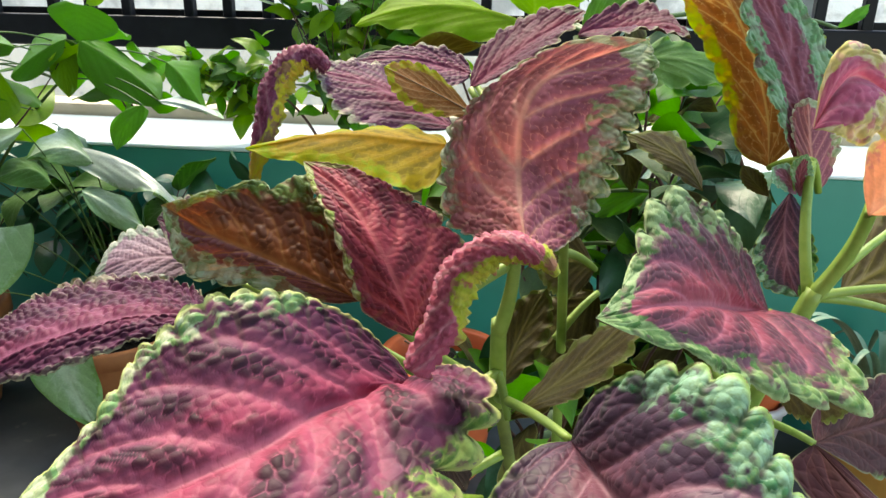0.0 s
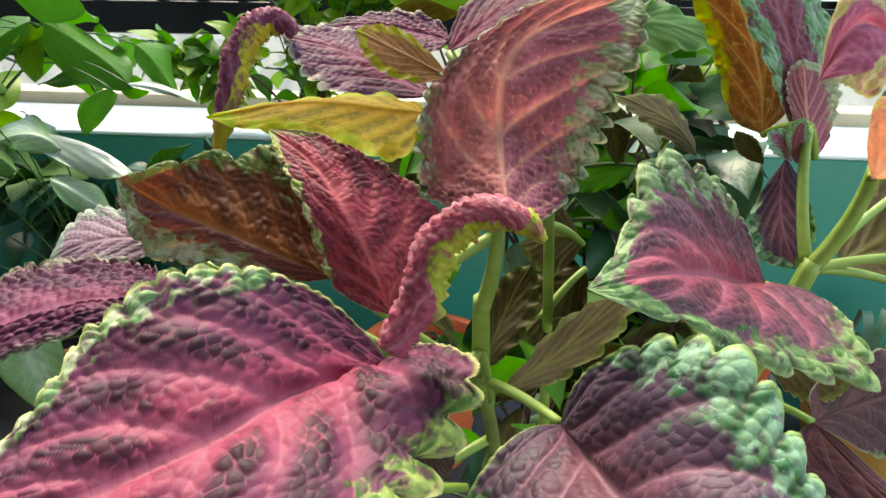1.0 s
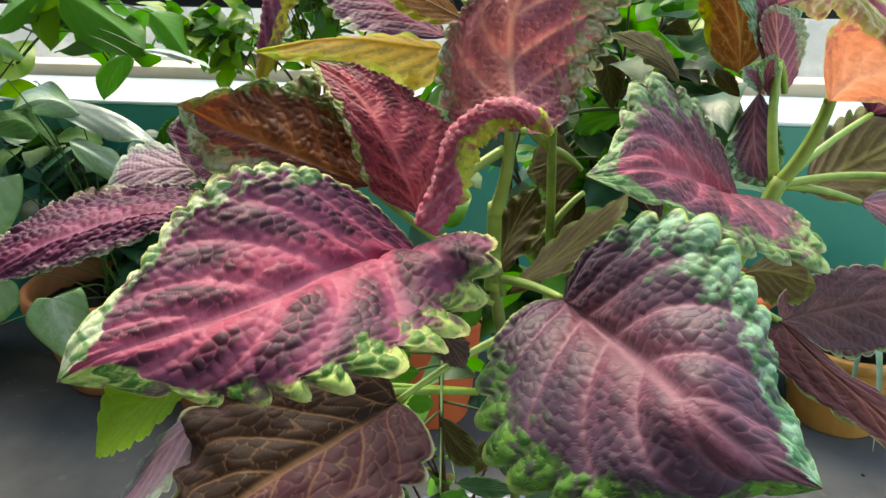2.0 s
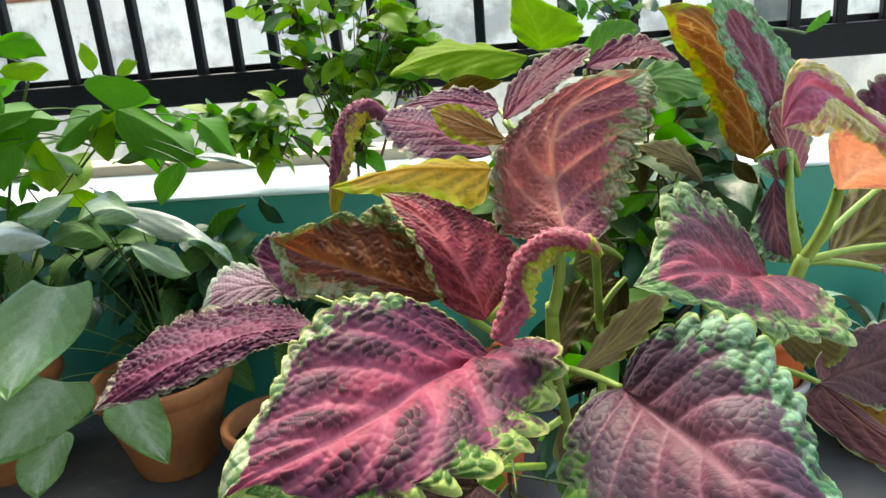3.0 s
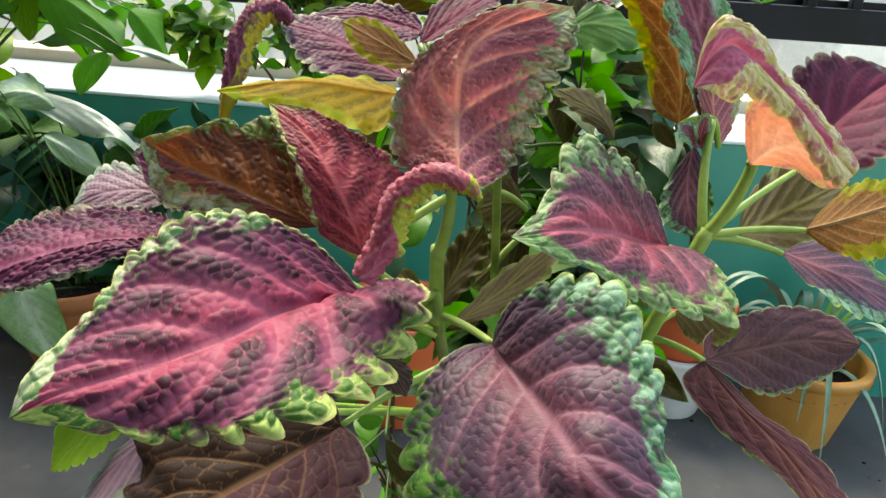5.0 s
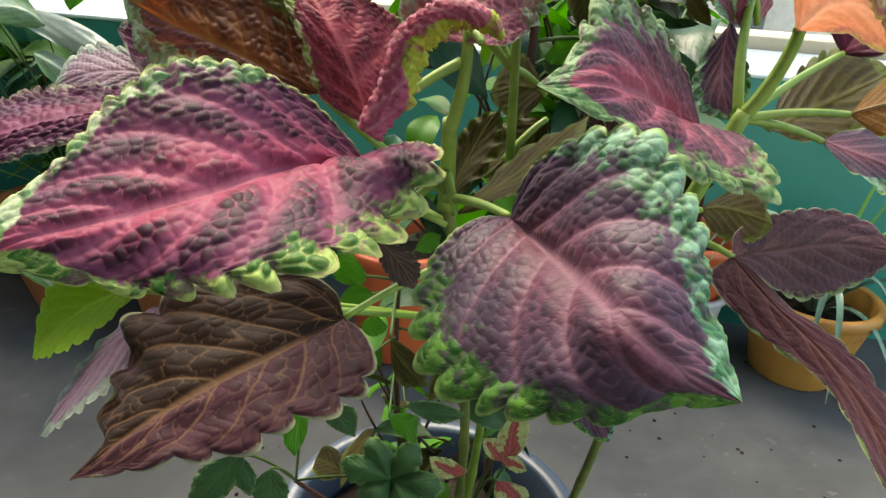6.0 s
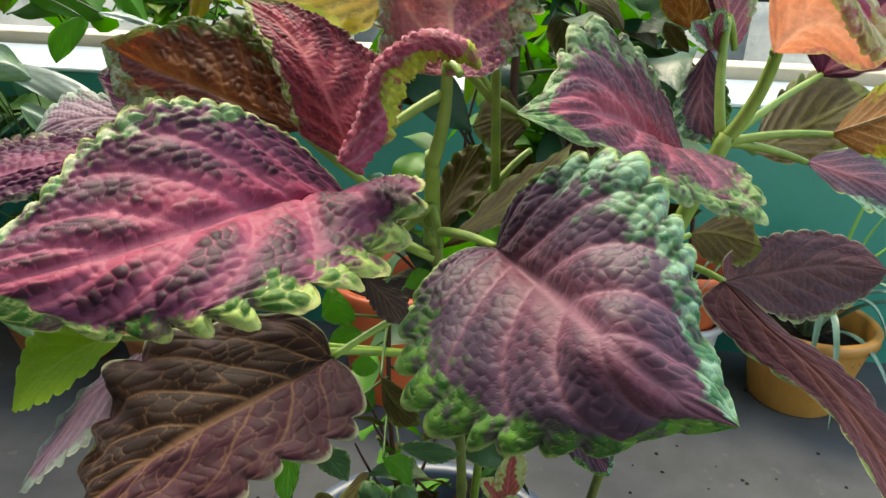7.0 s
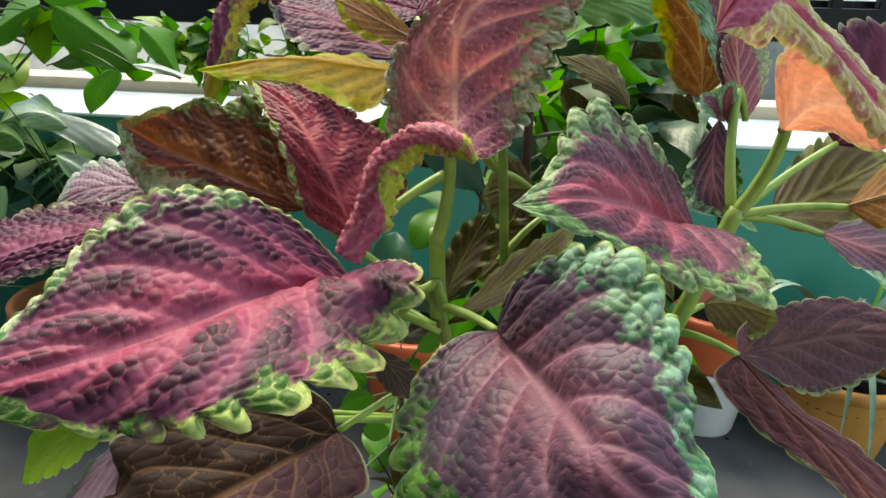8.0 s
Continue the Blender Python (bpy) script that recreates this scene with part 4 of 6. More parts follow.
blade_ob = crinkled(coleus, "rose",
                    ((-0.0424, 0.2380, 0.5855), (-0.0491, 0.2410, 0.6024), (-0.0599, 0.2470, 0.6203), (-0.0766, 0.2620, 0.6340), (-0.0968, 0.2770, 0.6423)),
                    ((-0.0508, 0.2360, 0.5884), (-0.0635, 0.2380, 0.5950), (-0.0693, 0.2420, 0.6047), (-0.0755, 0.2460, 0.6205), (-0.0833, 0.2540, 0.6306), (-0.0924, 0.2680, 0.6367)),
                    ((-0.0357, 0.2500, 0.5861), (-0.0279, 0.2620, 0.5952), (-0.0256, 0.2750, 0.6052), (-0.0322, 0.2800, 0.6151), (-0.0431, 0.2780, 0.6252), (-0.0595, 0.2720, 0.6364), (-0.0792, 0.2760, 0.6420)),
                    "pink-red leaf with a pale scalloped margin", teeth=(11, 9), scallop=0.15, bump=1.5, quilt=1.2)
stalk(blade_ob, arc((-0.009, 0.256, 0.610), (-0.0424, 0.2380, 0.5855), (0, 0, 0.004)), 0.0023, 0.0016, mat_stem)
blade_ob = crinkled(coleus, "red",
                    ((-0.0008, 0.2450, 0.6197), (-0.0047, 0.2580, 0.6259), (-0.0082, 0.2800, 0.6441), (-0.0078, 0.2840, 0.6642), (0.0030, 0.2890, 0.6794), (0.0393, 0.2960, 0.6931)),
                    ((-0.0152, 0.2620, 0.6166), (-0.0356, 0.2840, 0.6151), (-0.0419, 0.2910, 0.6284), (-0.0420, 0.2950, 0.6442), (-0.0376, 0.2990, 0.6580), (-0.0224, 0.2980, 0.6739), (-0.0043, 0.2930, 0.6868), (0.0182, 0.2930, 0.6941)),
                    ((0.0088, 0.2500, 0.6191), (0.0188, 0.2620, 0.6238), (0.0267, 0.2700, 0.6339), (0.0329, 0.2750, 0.6483), (0.0357, 0.2790, 0.6584), (0.0409, 0.2820, 0.6684), (0.0437, 0.2880, 0.6834)),
                    "red-brown leaf with a pale green margin", teeth=(17, 14), scallop=0.15, bump=1.7, quilt=1.3, cells=1.1)
stalk(blade_ob, arc((-0.007, 0.255, 0.622), (-0.0008, 0.2450, 0.6197), (0, 0, 0.004)), 0.0023, 0.0016, mat_stem)
blade_ob = crinkled(coleus, "brown",
                    ((-0.0659, 0.2500, 0.5931), (-0.0888, 0.2520, 0.6012), (-0.1108, 0.2550, 0.6084), (-0.1335, 0.2590, 0.6153), (-0.1575, 0.2690, 0.6223)),
                    ((-0.0733, 0.2650, 0.6074), (-0.0816, 0.2740, 0.6229), (-0.0938, 0.2790, 0.6355), (-0.1093, 0.2760, 0.6349), (-0.1238, 0.2710, 0.6334), (-0.1382, 0.2630, 0.6299)),
                    ((-0.0778, 0.2500, 0.5911), (-0.0937, 0.2500, 0.5932), (-0.1123, 0.2500, 0.5948), (-0.1370, 0.2540, 0.5945), (-0.1469, 0.2570, 0.6010), (-0.1523, 0.2620, 0.6110)),
                    "brown-purple leaf with green scallops", teeth=(7, 7), scallop=0.20, bump=1.6, quilt=1.0, cells=0.8)
stalk(blade_ob, arc((-0.012, 0.268, 0.548), (-0.0659, 0.2500, 0.5931), (0, 0.004, -0.006)), 0.0023, 0.0016, mat_stem)
blade_ob = crinkled(coleus, "mulberry",
                    ((-0.1423, 0.2750, 0.5707), (-0.1767, 0.2680, 0.5701), (-0.2042, 0.2580, 0.5643), (-0.2285, 0.2480, 0.5553), (-0.2612, 0.2420, 0.5377)),
                    ((-0.1663, 0.3050, 0.5679), (-0.1962, 0.3150, 0.5696), (-0.2224, 0.3120, 0.5671), (-0.2444, 0.3000, 0.5627), (-0.2548, 0.2750, 0.5556), (-0.2586, 0.2550, 0.5472)),
                    ((-0.1446, 0.2620, 0.5670), (-0.1620, 0.2550, 0.5660), (-0.1800, 0.2480, 0.5598), (-0.2009, 0.2400, 0.5530), (-0.2261, 0.2400, 0.5453), (-0.2469, 0.2410, 0.5401)),
                    "bumpy mulberry-purple leaf with pale scallops", teeth=(12, 10), scallop=0.16, bump=2.4, quilt=1.2, cells=1.0)
stalk(blade_ob, arc((-0.011, 0.275, 0.53), (-0.1423, 0.2750, 0.5707), (0, 0, 0.004)), 0.0023, 0.0016, mat_stem)
blade_ob = blade(coleus, "pale", "top", (-0.173, 0.331, 0.572), (-0.201, 0.331, 0.582), (-0.226, 0.314, 0.568), (-0.000, -0.014, -0.011), (-0.015, 0.016, 0.010), 0.50, 0.05, 0.05, label="pale mauve leaf", pucker=0.011, blister=4.0)
stalk(blade_ob, arc((-0.011, 0.275, 0.53), (-0.173, 0.331, 0.572), (0, 0.01, -0.004)), 0.0023, 0.0016, mat_stem)
blade_ob = blade(coleus, "mulberry", "top", (-0.154, 0.325, 0.574), (-0.172, 0.326, 0.589), (-0.193, 0.324, 0.598), (0.004, -0.014, -0.014), (-0.004, 0.015, 0.018), 0.50, 0.05, 0.05, label="bumpy mulberry-purple leaf with pale scallops", pucker=0.011, blister=4.0)
stalk(blade_ob, arc((-0.011, 0.275, 0.53), (-0.154, 0.325, 0.574), (0, 0.01, -0.004)), 0.0023, 0.0016, mat_stem)
blade_ob = blade(coleus, "yellow", "bot", (-0.042, 0.314, 0.644), (-0.078, 0.305, 0.654), (-0.126, 0.287, 0.644), (0.001, 0.015, 0.002), (0.000, -0.022, -0.016), (0.38, 0.22), 0.09, 0.05, label="yellow underside of a leaf lit from behind", scallop=0.06, pucker=0.003, tipping=(0.85, 0.88))
stalk(blade_ob, arc((0.012, 0.305, 0.60), (-0.042, 0.314, 0.644), (0, 0, 0.004)), 0.0023, 0.0016, mat_stem)
blade_ob = crinkled(coleus, "wine",
                    ((0.1033, 0.3000, 0.5804), (0.0811, 0.2700, 0.5928), (0.0622, 0.2380, 0.6068), (0.0410, 0.2150, 0.6148), (0.0202, 0.2000, 0.6152)),
                    ((0.0946, 0.3000, 0.5985), (0.0785, 0.2850, 0.6232), (0.0628, 0.2700, 0.6376), (0.0488, 0.2620, 0.6438), (0.0400, 0.2520, 0.6407), (0.0353, 0.2400, 0.6317), (0.0317, 0.2270, 0.6227), (0.0253, 0.2100, 0.6177)),
                    ((0.1134, 0.2900, 0.5829), (0.1212, 0.2620, 0.5822), (0.1239, 0.2350, 0.5726), (0.1069, 0.2280, 0.5743), (0.0896, 0.2220, 0.5797), (0.0712, 0.2150, 0.5878), (0.0554, 0.2080, 0.5999), (0.0415, 0.2040, 0.6052), (0.0290, 0.2000, 0.6115)),
                    "wine-purple leaf with a pink midrib and olive-green margin", teeth=(10, 11), scallop=0.16, bump=0.6, quilt=1.2)
stalk(blade_ob, arc((0.112, 0.304, 0.560), (0.1033, 0.3000, 0.5804), (0, 0, 0.004)), 0.0023, 0.0016, mat_stem)
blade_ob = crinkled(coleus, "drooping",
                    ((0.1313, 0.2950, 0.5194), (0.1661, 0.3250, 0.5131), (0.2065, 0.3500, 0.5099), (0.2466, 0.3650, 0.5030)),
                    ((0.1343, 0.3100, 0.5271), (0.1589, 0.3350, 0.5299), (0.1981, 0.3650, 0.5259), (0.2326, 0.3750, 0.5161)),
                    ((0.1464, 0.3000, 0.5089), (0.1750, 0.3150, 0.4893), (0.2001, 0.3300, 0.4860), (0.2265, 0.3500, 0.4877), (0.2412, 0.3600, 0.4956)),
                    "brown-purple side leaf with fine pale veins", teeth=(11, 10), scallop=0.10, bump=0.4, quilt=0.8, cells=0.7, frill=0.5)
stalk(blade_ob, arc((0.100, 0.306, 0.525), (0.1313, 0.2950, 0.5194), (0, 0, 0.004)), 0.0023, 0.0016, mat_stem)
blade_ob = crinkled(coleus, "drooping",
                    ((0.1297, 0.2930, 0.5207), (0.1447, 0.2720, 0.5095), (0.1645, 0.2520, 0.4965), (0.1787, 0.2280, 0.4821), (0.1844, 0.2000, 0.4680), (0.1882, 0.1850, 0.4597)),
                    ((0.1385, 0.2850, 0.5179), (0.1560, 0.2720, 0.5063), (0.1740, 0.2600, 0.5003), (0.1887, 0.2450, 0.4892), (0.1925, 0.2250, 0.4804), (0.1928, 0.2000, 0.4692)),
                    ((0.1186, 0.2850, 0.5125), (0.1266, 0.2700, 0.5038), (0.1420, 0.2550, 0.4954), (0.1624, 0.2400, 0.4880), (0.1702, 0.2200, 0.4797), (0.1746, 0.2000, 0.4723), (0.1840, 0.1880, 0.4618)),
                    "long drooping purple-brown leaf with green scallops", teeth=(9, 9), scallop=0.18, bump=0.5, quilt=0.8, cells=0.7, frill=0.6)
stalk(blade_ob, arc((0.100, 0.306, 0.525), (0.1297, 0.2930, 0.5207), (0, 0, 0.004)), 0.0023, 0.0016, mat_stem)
# low leaf with its shade painted in
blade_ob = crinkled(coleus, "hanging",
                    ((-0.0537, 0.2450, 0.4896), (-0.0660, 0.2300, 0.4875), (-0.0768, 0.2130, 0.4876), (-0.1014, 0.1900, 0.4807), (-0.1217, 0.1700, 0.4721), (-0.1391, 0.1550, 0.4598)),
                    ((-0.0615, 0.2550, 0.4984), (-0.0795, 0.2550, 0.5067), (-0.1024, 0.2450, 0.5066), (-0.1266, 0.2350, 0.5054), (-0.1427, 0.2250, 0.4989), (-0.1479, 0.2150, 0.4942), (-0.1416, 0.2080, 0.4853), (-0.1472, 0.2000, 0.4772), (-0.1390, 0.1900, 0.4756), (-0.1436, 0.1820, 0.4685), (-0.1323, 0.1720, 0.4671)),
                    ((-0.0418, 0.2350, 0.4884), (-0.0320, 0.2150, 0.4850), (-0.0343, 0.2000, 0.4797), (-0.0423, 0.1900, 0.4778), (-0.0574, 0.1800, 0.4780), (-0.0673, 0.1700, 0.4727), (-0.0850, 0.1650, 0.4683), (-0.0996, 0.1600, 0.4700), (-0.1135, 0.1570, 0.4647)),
                    "brown-purple hanging leaf, darkened for shade, with pale veins and a pink tip", teeth=(6, 9), scallop=0.24, bump=0.35, quilt=1.0, cells=0.55)
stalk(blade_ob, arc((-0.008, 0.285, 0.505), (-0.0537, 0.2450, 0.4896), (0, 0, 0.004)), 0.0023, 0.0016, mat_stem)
blade_ob = blade(coleus, "lime", "bot", (-0.156, 0.249, 0.489), (-0.178, 0.243, 0.489), (-0.185, 0.207, 0.474), (-0.019, 0.011, 0.007), (0.008, -0.026, -0.003), 0.50, 0.05, 0.05, label="bright lime-green leaf")
stalk(blade_ob, arc((-0.02,0.32,0.45), (-0.156, 0.249, 0.489), (0, 0, 0.004)), 0.0023, 0.0016, mat_stem)
blade_ob = blade(coleus, "pale", "bot", (-0.135, 0.231, 0.493), (-0.159, 0.211, 0.478), (-0.172, 0.185, 0.450), (-0.008, 0.006, -0.001), (0.003, -0.020, -0.011), 0.40, 0.05, 0.05, label="pale mauve leaf")
stalk(blade_ob, arc((-0.02,0.32,0.45), (-0.135, 0.231, 0.493), (0, 0, 0.004)), 0.0023, 0.0016, mat_stem)
blade_ob = blade(coleus, "mulberry", "top", (-0.042, 0.337, 0.649), (-0.073, 0.351, 0.665), (-0.111, 0.342, 0.674), (-0.018, -0.025, -0.007), (-0.011, 0.025, 0.012), (0.37, 0.36), -0.09, 0.04, label="bumpy mulberry-purple leaf with pale scallops", pucker=0.011, blister=4.0, tipping=(0.92, 0.85))
stalk(blade_ob, arc((0.012, 0.305, 0.60), (-0.042, 0.337, 0.649), (0, 0, 0.004)), 0.0023, 0.0016, mat_stem)
blade_ob = blade(coleus, "orange", "bot", (-0.031, 0.330, 0.656), (-0.048, 0.335, 0.664), (-0.076, 0.338, 0.676), (-0.007, 0.009, 0.012), (-0.009, -0.008, -0.006), 0.50, 0.05, 0.05, label="orange underside of a leaf with a net of veins", pucker=0.005, blister=3.0)
stalk(blade_ob, arc((0.012, 0.305, 0.60), (-0.031, 0.330, 0.656), (0, 0, 0.004)), 0.0023, 0.0016, mat_stem)
blade_ob = blade(coleus, "mulberry", "top", (-0.039, 0.385, 0.669), (-0.061, 0.395, 0.679), (-0.105, 0.375, 0.675), (-0.006, -0.019, -0.007), (-0.002, 0.013, 0.008), (0.25, 0.35), 0.01, 0.12, label="bumpy mulberry-purple leaf with pale scallops", pucker=0.011, blister=4.0, tipping=(0.86, 0.82))
stalk(blade_ob, arc((0.012, 0.305, 0.60), (-0.039, 0.385, 0.669), (0, 0, 0.004)), 0.0023, 0.0016, mat_stem)
blade_ob = blade(coleus, "plum", "top", (-0.034, 0.333, 0.668), (-0.019, 0.356, 0.682), (0.017, 0.364, 0.703), (-0.003, 0.022, 0.014), (0.021, -0.013, 0.008), (0.42, 0.41), 0.05, -0.02, label="crinkled plum-purple leaf", pucker=0.011, blister=4.0, tipping=(0.83, 0.87))
stalk(blade_ob, arc((0.012, 0.305, 0.60), (-0.034, 0.333, 0.668), (0, 0, 0.004)), 0.0023, 0.0016, mat_stem)
blade_ob = blade(coleus, "plum", "top", (0.014, 0.360, 0.691), (0.037, 0.393, 0.700), (0.067, 0.360, 0.692), (0.007, 0.021, 0.012), (0.008, -0.031, -0.001), (0.40, 0.39), 0.07, -0.02, label="crinkled plum-purple leaf", pucker=0.011, blister=4.0, tipping=(0.82, 0.83))
stalk(blade_ob, arc((0.012, 0.305, 0.60), (0.014, 0.360, 0.691), (0, 0, 0.004)), 0.0023, 0.0016, mat_stem)
blade(coleus, "olive", "bot", (0.066, 0.289, 0.635), (0.058, 0.297, 0.651), (0.035, 0.300, 0.655), (0.005, 0.014, 0.004), (-0.010, -0.006, -0.000), 0.50, 0.05, 0.05, label="olive underside of a leaf", pucker=0.007, blister=2.5)
blade_ob = crinkled(coleus, "orange",
                    ((0.1116, 0.3600, 0.6314), (0.1102, 0.3720, 0.6569), (0.1006, 0.3820, 0.6870), (0.0841, 0.3850, 0.7114), (0.0572, 0.3750, 0.7224)),
                    ((0.0963, 0.3620, 0.6397), (0.0871, 0.3720, 0.6669), (0.0752, 0.3780, 0.6891), (0.0660, 0.3780, 0.7031), (0.0620, 0.3760, 0.7155)),
                    ((0.1239, 0.3650, 0.6469), (0.1192, 0.3800, 0.6724), (0.1107, 0.3920, 0.6975), (0.0974, 0.3950, 0.7169), (0.0761, 0.3880, 0.7242)),
                    "orange underside of a leaf with a net of raised veins", teeth=(8, 6), scallop=0.12, bump=-0.9, quilt=0.5, cells=0.75, frill=0.6, nu=110, nv=36)
stalk(blade_ob, arc((0.122, 0.335, 0.64), (0.1116, 0.3600, 0.6314), (0, 0, 0.004)), 0.0023, 0.0016, mat_stem)
blade_ob = crinkled(coleus, "crest",
                    ((0.1222, 0.3450, 0.6326), (0.1204, 0.3550, 0.6600), (0.1114, 0.3650, 0.6881), (0.0992, 0.3700, 0.7112), (0.0898, 0.3700, 0.7289)),
                    ((0.1145, 0.3450, 0.6439), (0.1044, 0.3500, 0.6642), (0.0957, 0.3550, 0.6803), (0.0894, 0.3600, 0.6977), (0.0860, 0.3640, 0.7123), (0.0858, 0.3680, 0.7239)),
                    ((0.1333, 0.3550, 0.6487), (0.1392, 0.3650, 0.6674), (0.1361, 0.3750, 0.6871), (0.1239, 0.3800, 0.7050), (0.1088, 0.3780, 0.7212)),
                    "purple leaf with a wide grey-green margin", teeth=(9, 8), scallop=(0.26, 0.12), bump=1.2, quilt=1.0, nu=130, nv=40)
stalk(blade_ob, arc((0.122, 0.335, 0.64), (0.1222, 0.3450, 0.6326), (0, 0, 0.004)), 0.0023, 0.0016, mat_stem)
blade_ob = blade(coleus, "red", "top", (0.129, 0.340, 0.625), (0.123, 0.345, 0.644), (0.121, 0.351, 0.667), (-0.010, 0.001, 0.008), (0.016, 0.010, 0.006), 0.50, 0.05, 0.05, label="red-brown leaf with a pale green margin")
stalk(blade_ob, arc((0.122, 0.335, 0.64), (0.129, 0.340, 0.625), (0, 0, 0.004)), 0.0023, 0.0016, mat_stem)
blade_ob = crinkled(coleus, "peach",
                    ((0.1282, 0.2850, 0.6296), (0.1324, 0.2700, 0.6416), (0.1417, 0.2620, 0.6435), (0.1546, 0.2580, 0.6370), (0.1611, 0.2570, 0.6324)),
                    ((0.1217, 0.2800, 0.6440), (0.1153, 0.2650, 0.6625), (0.1224, 0.2580, 0.6665), (0.1358, 0.2570, 0.6608), (0.1500, 0.2570, 0.6490)),
                    ((0.1368, 0.2850, 0.6298), (0.1449, 0.2760, 0.6308), (0.1513, 0.2680, 0.6276), (0.1575, 0.2620, 0.6271)),
                    "peach underside of a leaf with a frilled margin", teeth=(6, 5), scallop=0.08, bump=0.25, quilt=0.5, frill=0.5, nu=90, nv=30)
stalk(blade_ob, arc((0.134, 0.296, 0.632), (0.1282, 0.2850, 0.6296), (0, 0, 0.004)), 0.0023, 0.0016, mat_stem)
blade_ob = blade(coleus, "plum", "top", (0.179, 0.354, 0.613), (0.197, 0.374, 0.646), (0.251, 0.412, 0.663), (-0.023, 0.014, 0.027), (0.022, -0.028, -0.005), 0.40, 0.05, 0.05, label="crinkled plum-purple leaf")
stalk(blade_ob, arc((0.121, 0.305, 0.586), (0.179, 0.354, 0.613), (0, 0, 0.004)), 0.0023, 0.0016, mat_stem)
blade_ob = blade(coleus, "orange", "bot", (0.173, 0.313, 0.591), (0.186, 0.302, 0.602), (0.225, 0.315, 0.613), (0.008, -0.017, -0.013), (0.012, 0.017, 0.016), 0.45, 0.05, 0.05, label="orange underside of a leaf with a net of veins", pucker=0.004, blister=3.0)
stalk(blade_ob, arc((0.121, 0.305, 0.586), (0.173, 0.313, 0.591), (0, 0, 0.004)), 0.0023, 0.0016, mat_stem)
blade_ob = blade(coleus, "dusk", "bot", (0.166, 0.317, 0.576), (0.188, 0.307, 0.575), (0.225, 0.292, 0.555), (0.003, -0.023, -0.010), (0.020, 0.022, 0.007), 0.40, 0.05, 0.05, label="dusky mauve leaf with a broad green margin", pucker=0.004)
stalk(blade_ob, arc((0.121, 0.305, 0.586), (0.166, 0.317, 0.576), (0, 0, 0.004)), 0.0023, 0.0016, mat_stem)
blade_ob = blade(coleus, "olive", "bot", (0.153, 0.352, 0.571), (0.185, 0.371, 0.583), (0.226, 0.393, 0.600), (0.011, -0.021, -0.007), (0.010, 0.038, 0.025), 0.40, 0.05, 0.05, label="olive underside of a leaf", cells=0.6, pucker=0.007, blister=2.5)
stalk(blade_ob, arc((0.121, 0.305, 0.586), (0.153, 0.352, 0.571), (0, 0, 0.004)), 0.0023, 0.0016, mat_stem)
blade_ob = blade(coleus, "dusk", "bot", (0.116, 0.338, 0.625), (0.110, 0.327, 0.603), (0.118, 0.310, 0.584), (-0.013, -0.002, -0.011), (0.012, -0.005, -0.001), 0.50, 0.05, 0.05, label="dusky mauve leaf with a broad green margin")
stalk(blade_ob, arc((0.122, 0.335, 0.64), (0.116, 0.338, 0.625), (0, 0, 0.004)), 0.0023, 0.0016, mat_stem)
blade_ob = blade(coleus, "dark", "bot", (-0.045, 0.271, 0.520), (-0.034, 0.271, 0.512), (-0.023, 0.258, 0.502), (-0.003, -0.008, -0.004), (0.009, 0.005, -0.001), 0.50, 0.05, 0.05, label="withered dark brown leaf")
stalk(blade_ob, arc((-0.012, 0.262, 0.560), (-0.045, 0.271, 0.520), (0, 0, 0.004)), 0.0023, 0.0016, mat_stem)
blade_ob = blade(coleus, "olive", "bot", (-0.006, 0.252, 0.544), (0.018, 0.261, 0.561), (0.048, 0.277, 0.588), (0.013, -0.013, 0.007), (0.002, 0.014, 0.006), 0.45, 0.05, 0.05, label="olive underside of a leaf", pucker=0.007, blister=2.5)
stalk(blade_ob, arc((-0.012, 0.262, 0.560), (-0.006, 0.252, 0.544), (0, 0, 0.004)), 0.0023, 0.0016, mat_stem)
blade_ob = blade(coleus, "olive", "bot", (0.030, 0.329, 0.584), (0.023, 0.332, 0.591), (0.002, 0.326, 0.582), (-0.006, 0.012, 0.014), (-0.006, -0.013, -0.014), 0.45, 0.05, 0.05, label="olive underside of a leaf", pucker=0.007, blister=2.5)
stalk(blade_ob, arc((0.012, 0.305, 0.60), (0.030, 0.329, 0.584), (0, 0, 0.004)), 0.0023, 0.0016, mat_stem)
blade_ob = blade(coleus, "olive", "bot", (0.033, 0.334, 0.570), (0.019, 0.328, 0.554), (0.003, 0.312, 0.541), (-0.015, 0.007, 0.005), (0.007, -0.011, -0.012), 0.45, 0.05, 0.05, label="olive underside of a leaf", ruffle=0.04, pucker=0.007, blister=2.5)
stalk(blade_ob, arc((0.013, 0.318, 0.55), (0.033, 0.334, 0.570), (0, 0, 0.004)), 0.0023, 0.0016, mat_stem)
blade_ob = blade(coleus, "olive", "bot", (-0.011, 0.288, 0.539), (-0.005, 0.312, 0.558), (0.008, 0.323, 0.575), (0.013, -0.002, 0.002), (-0.007, 0.005, 0.007), 0.45, 0.05, 0.05, label="olive underside of a leaf", ruffle=0.04, pucker=0.007, blister=2.5)
stalk(blade_ob, arc((-0.012, 0.262, 0.560), (-0.011, 0.288, 0.539), (0, 0, 0.004)), 0.0023, 0.0016, mat_stem)
blade_ob = blade(coleus, "umber", "bot", (0.078, 0.349, 0.550), (0.063, 0.352, 0.563), (0.058, 0.371, 0.586), (0.008, 0.005, 0.009), (-0.013, 0.003, 0.006), 0.45, 0.05, 0.05, label="umber underside of a leaf", pucker=0.007, blister=2.5)
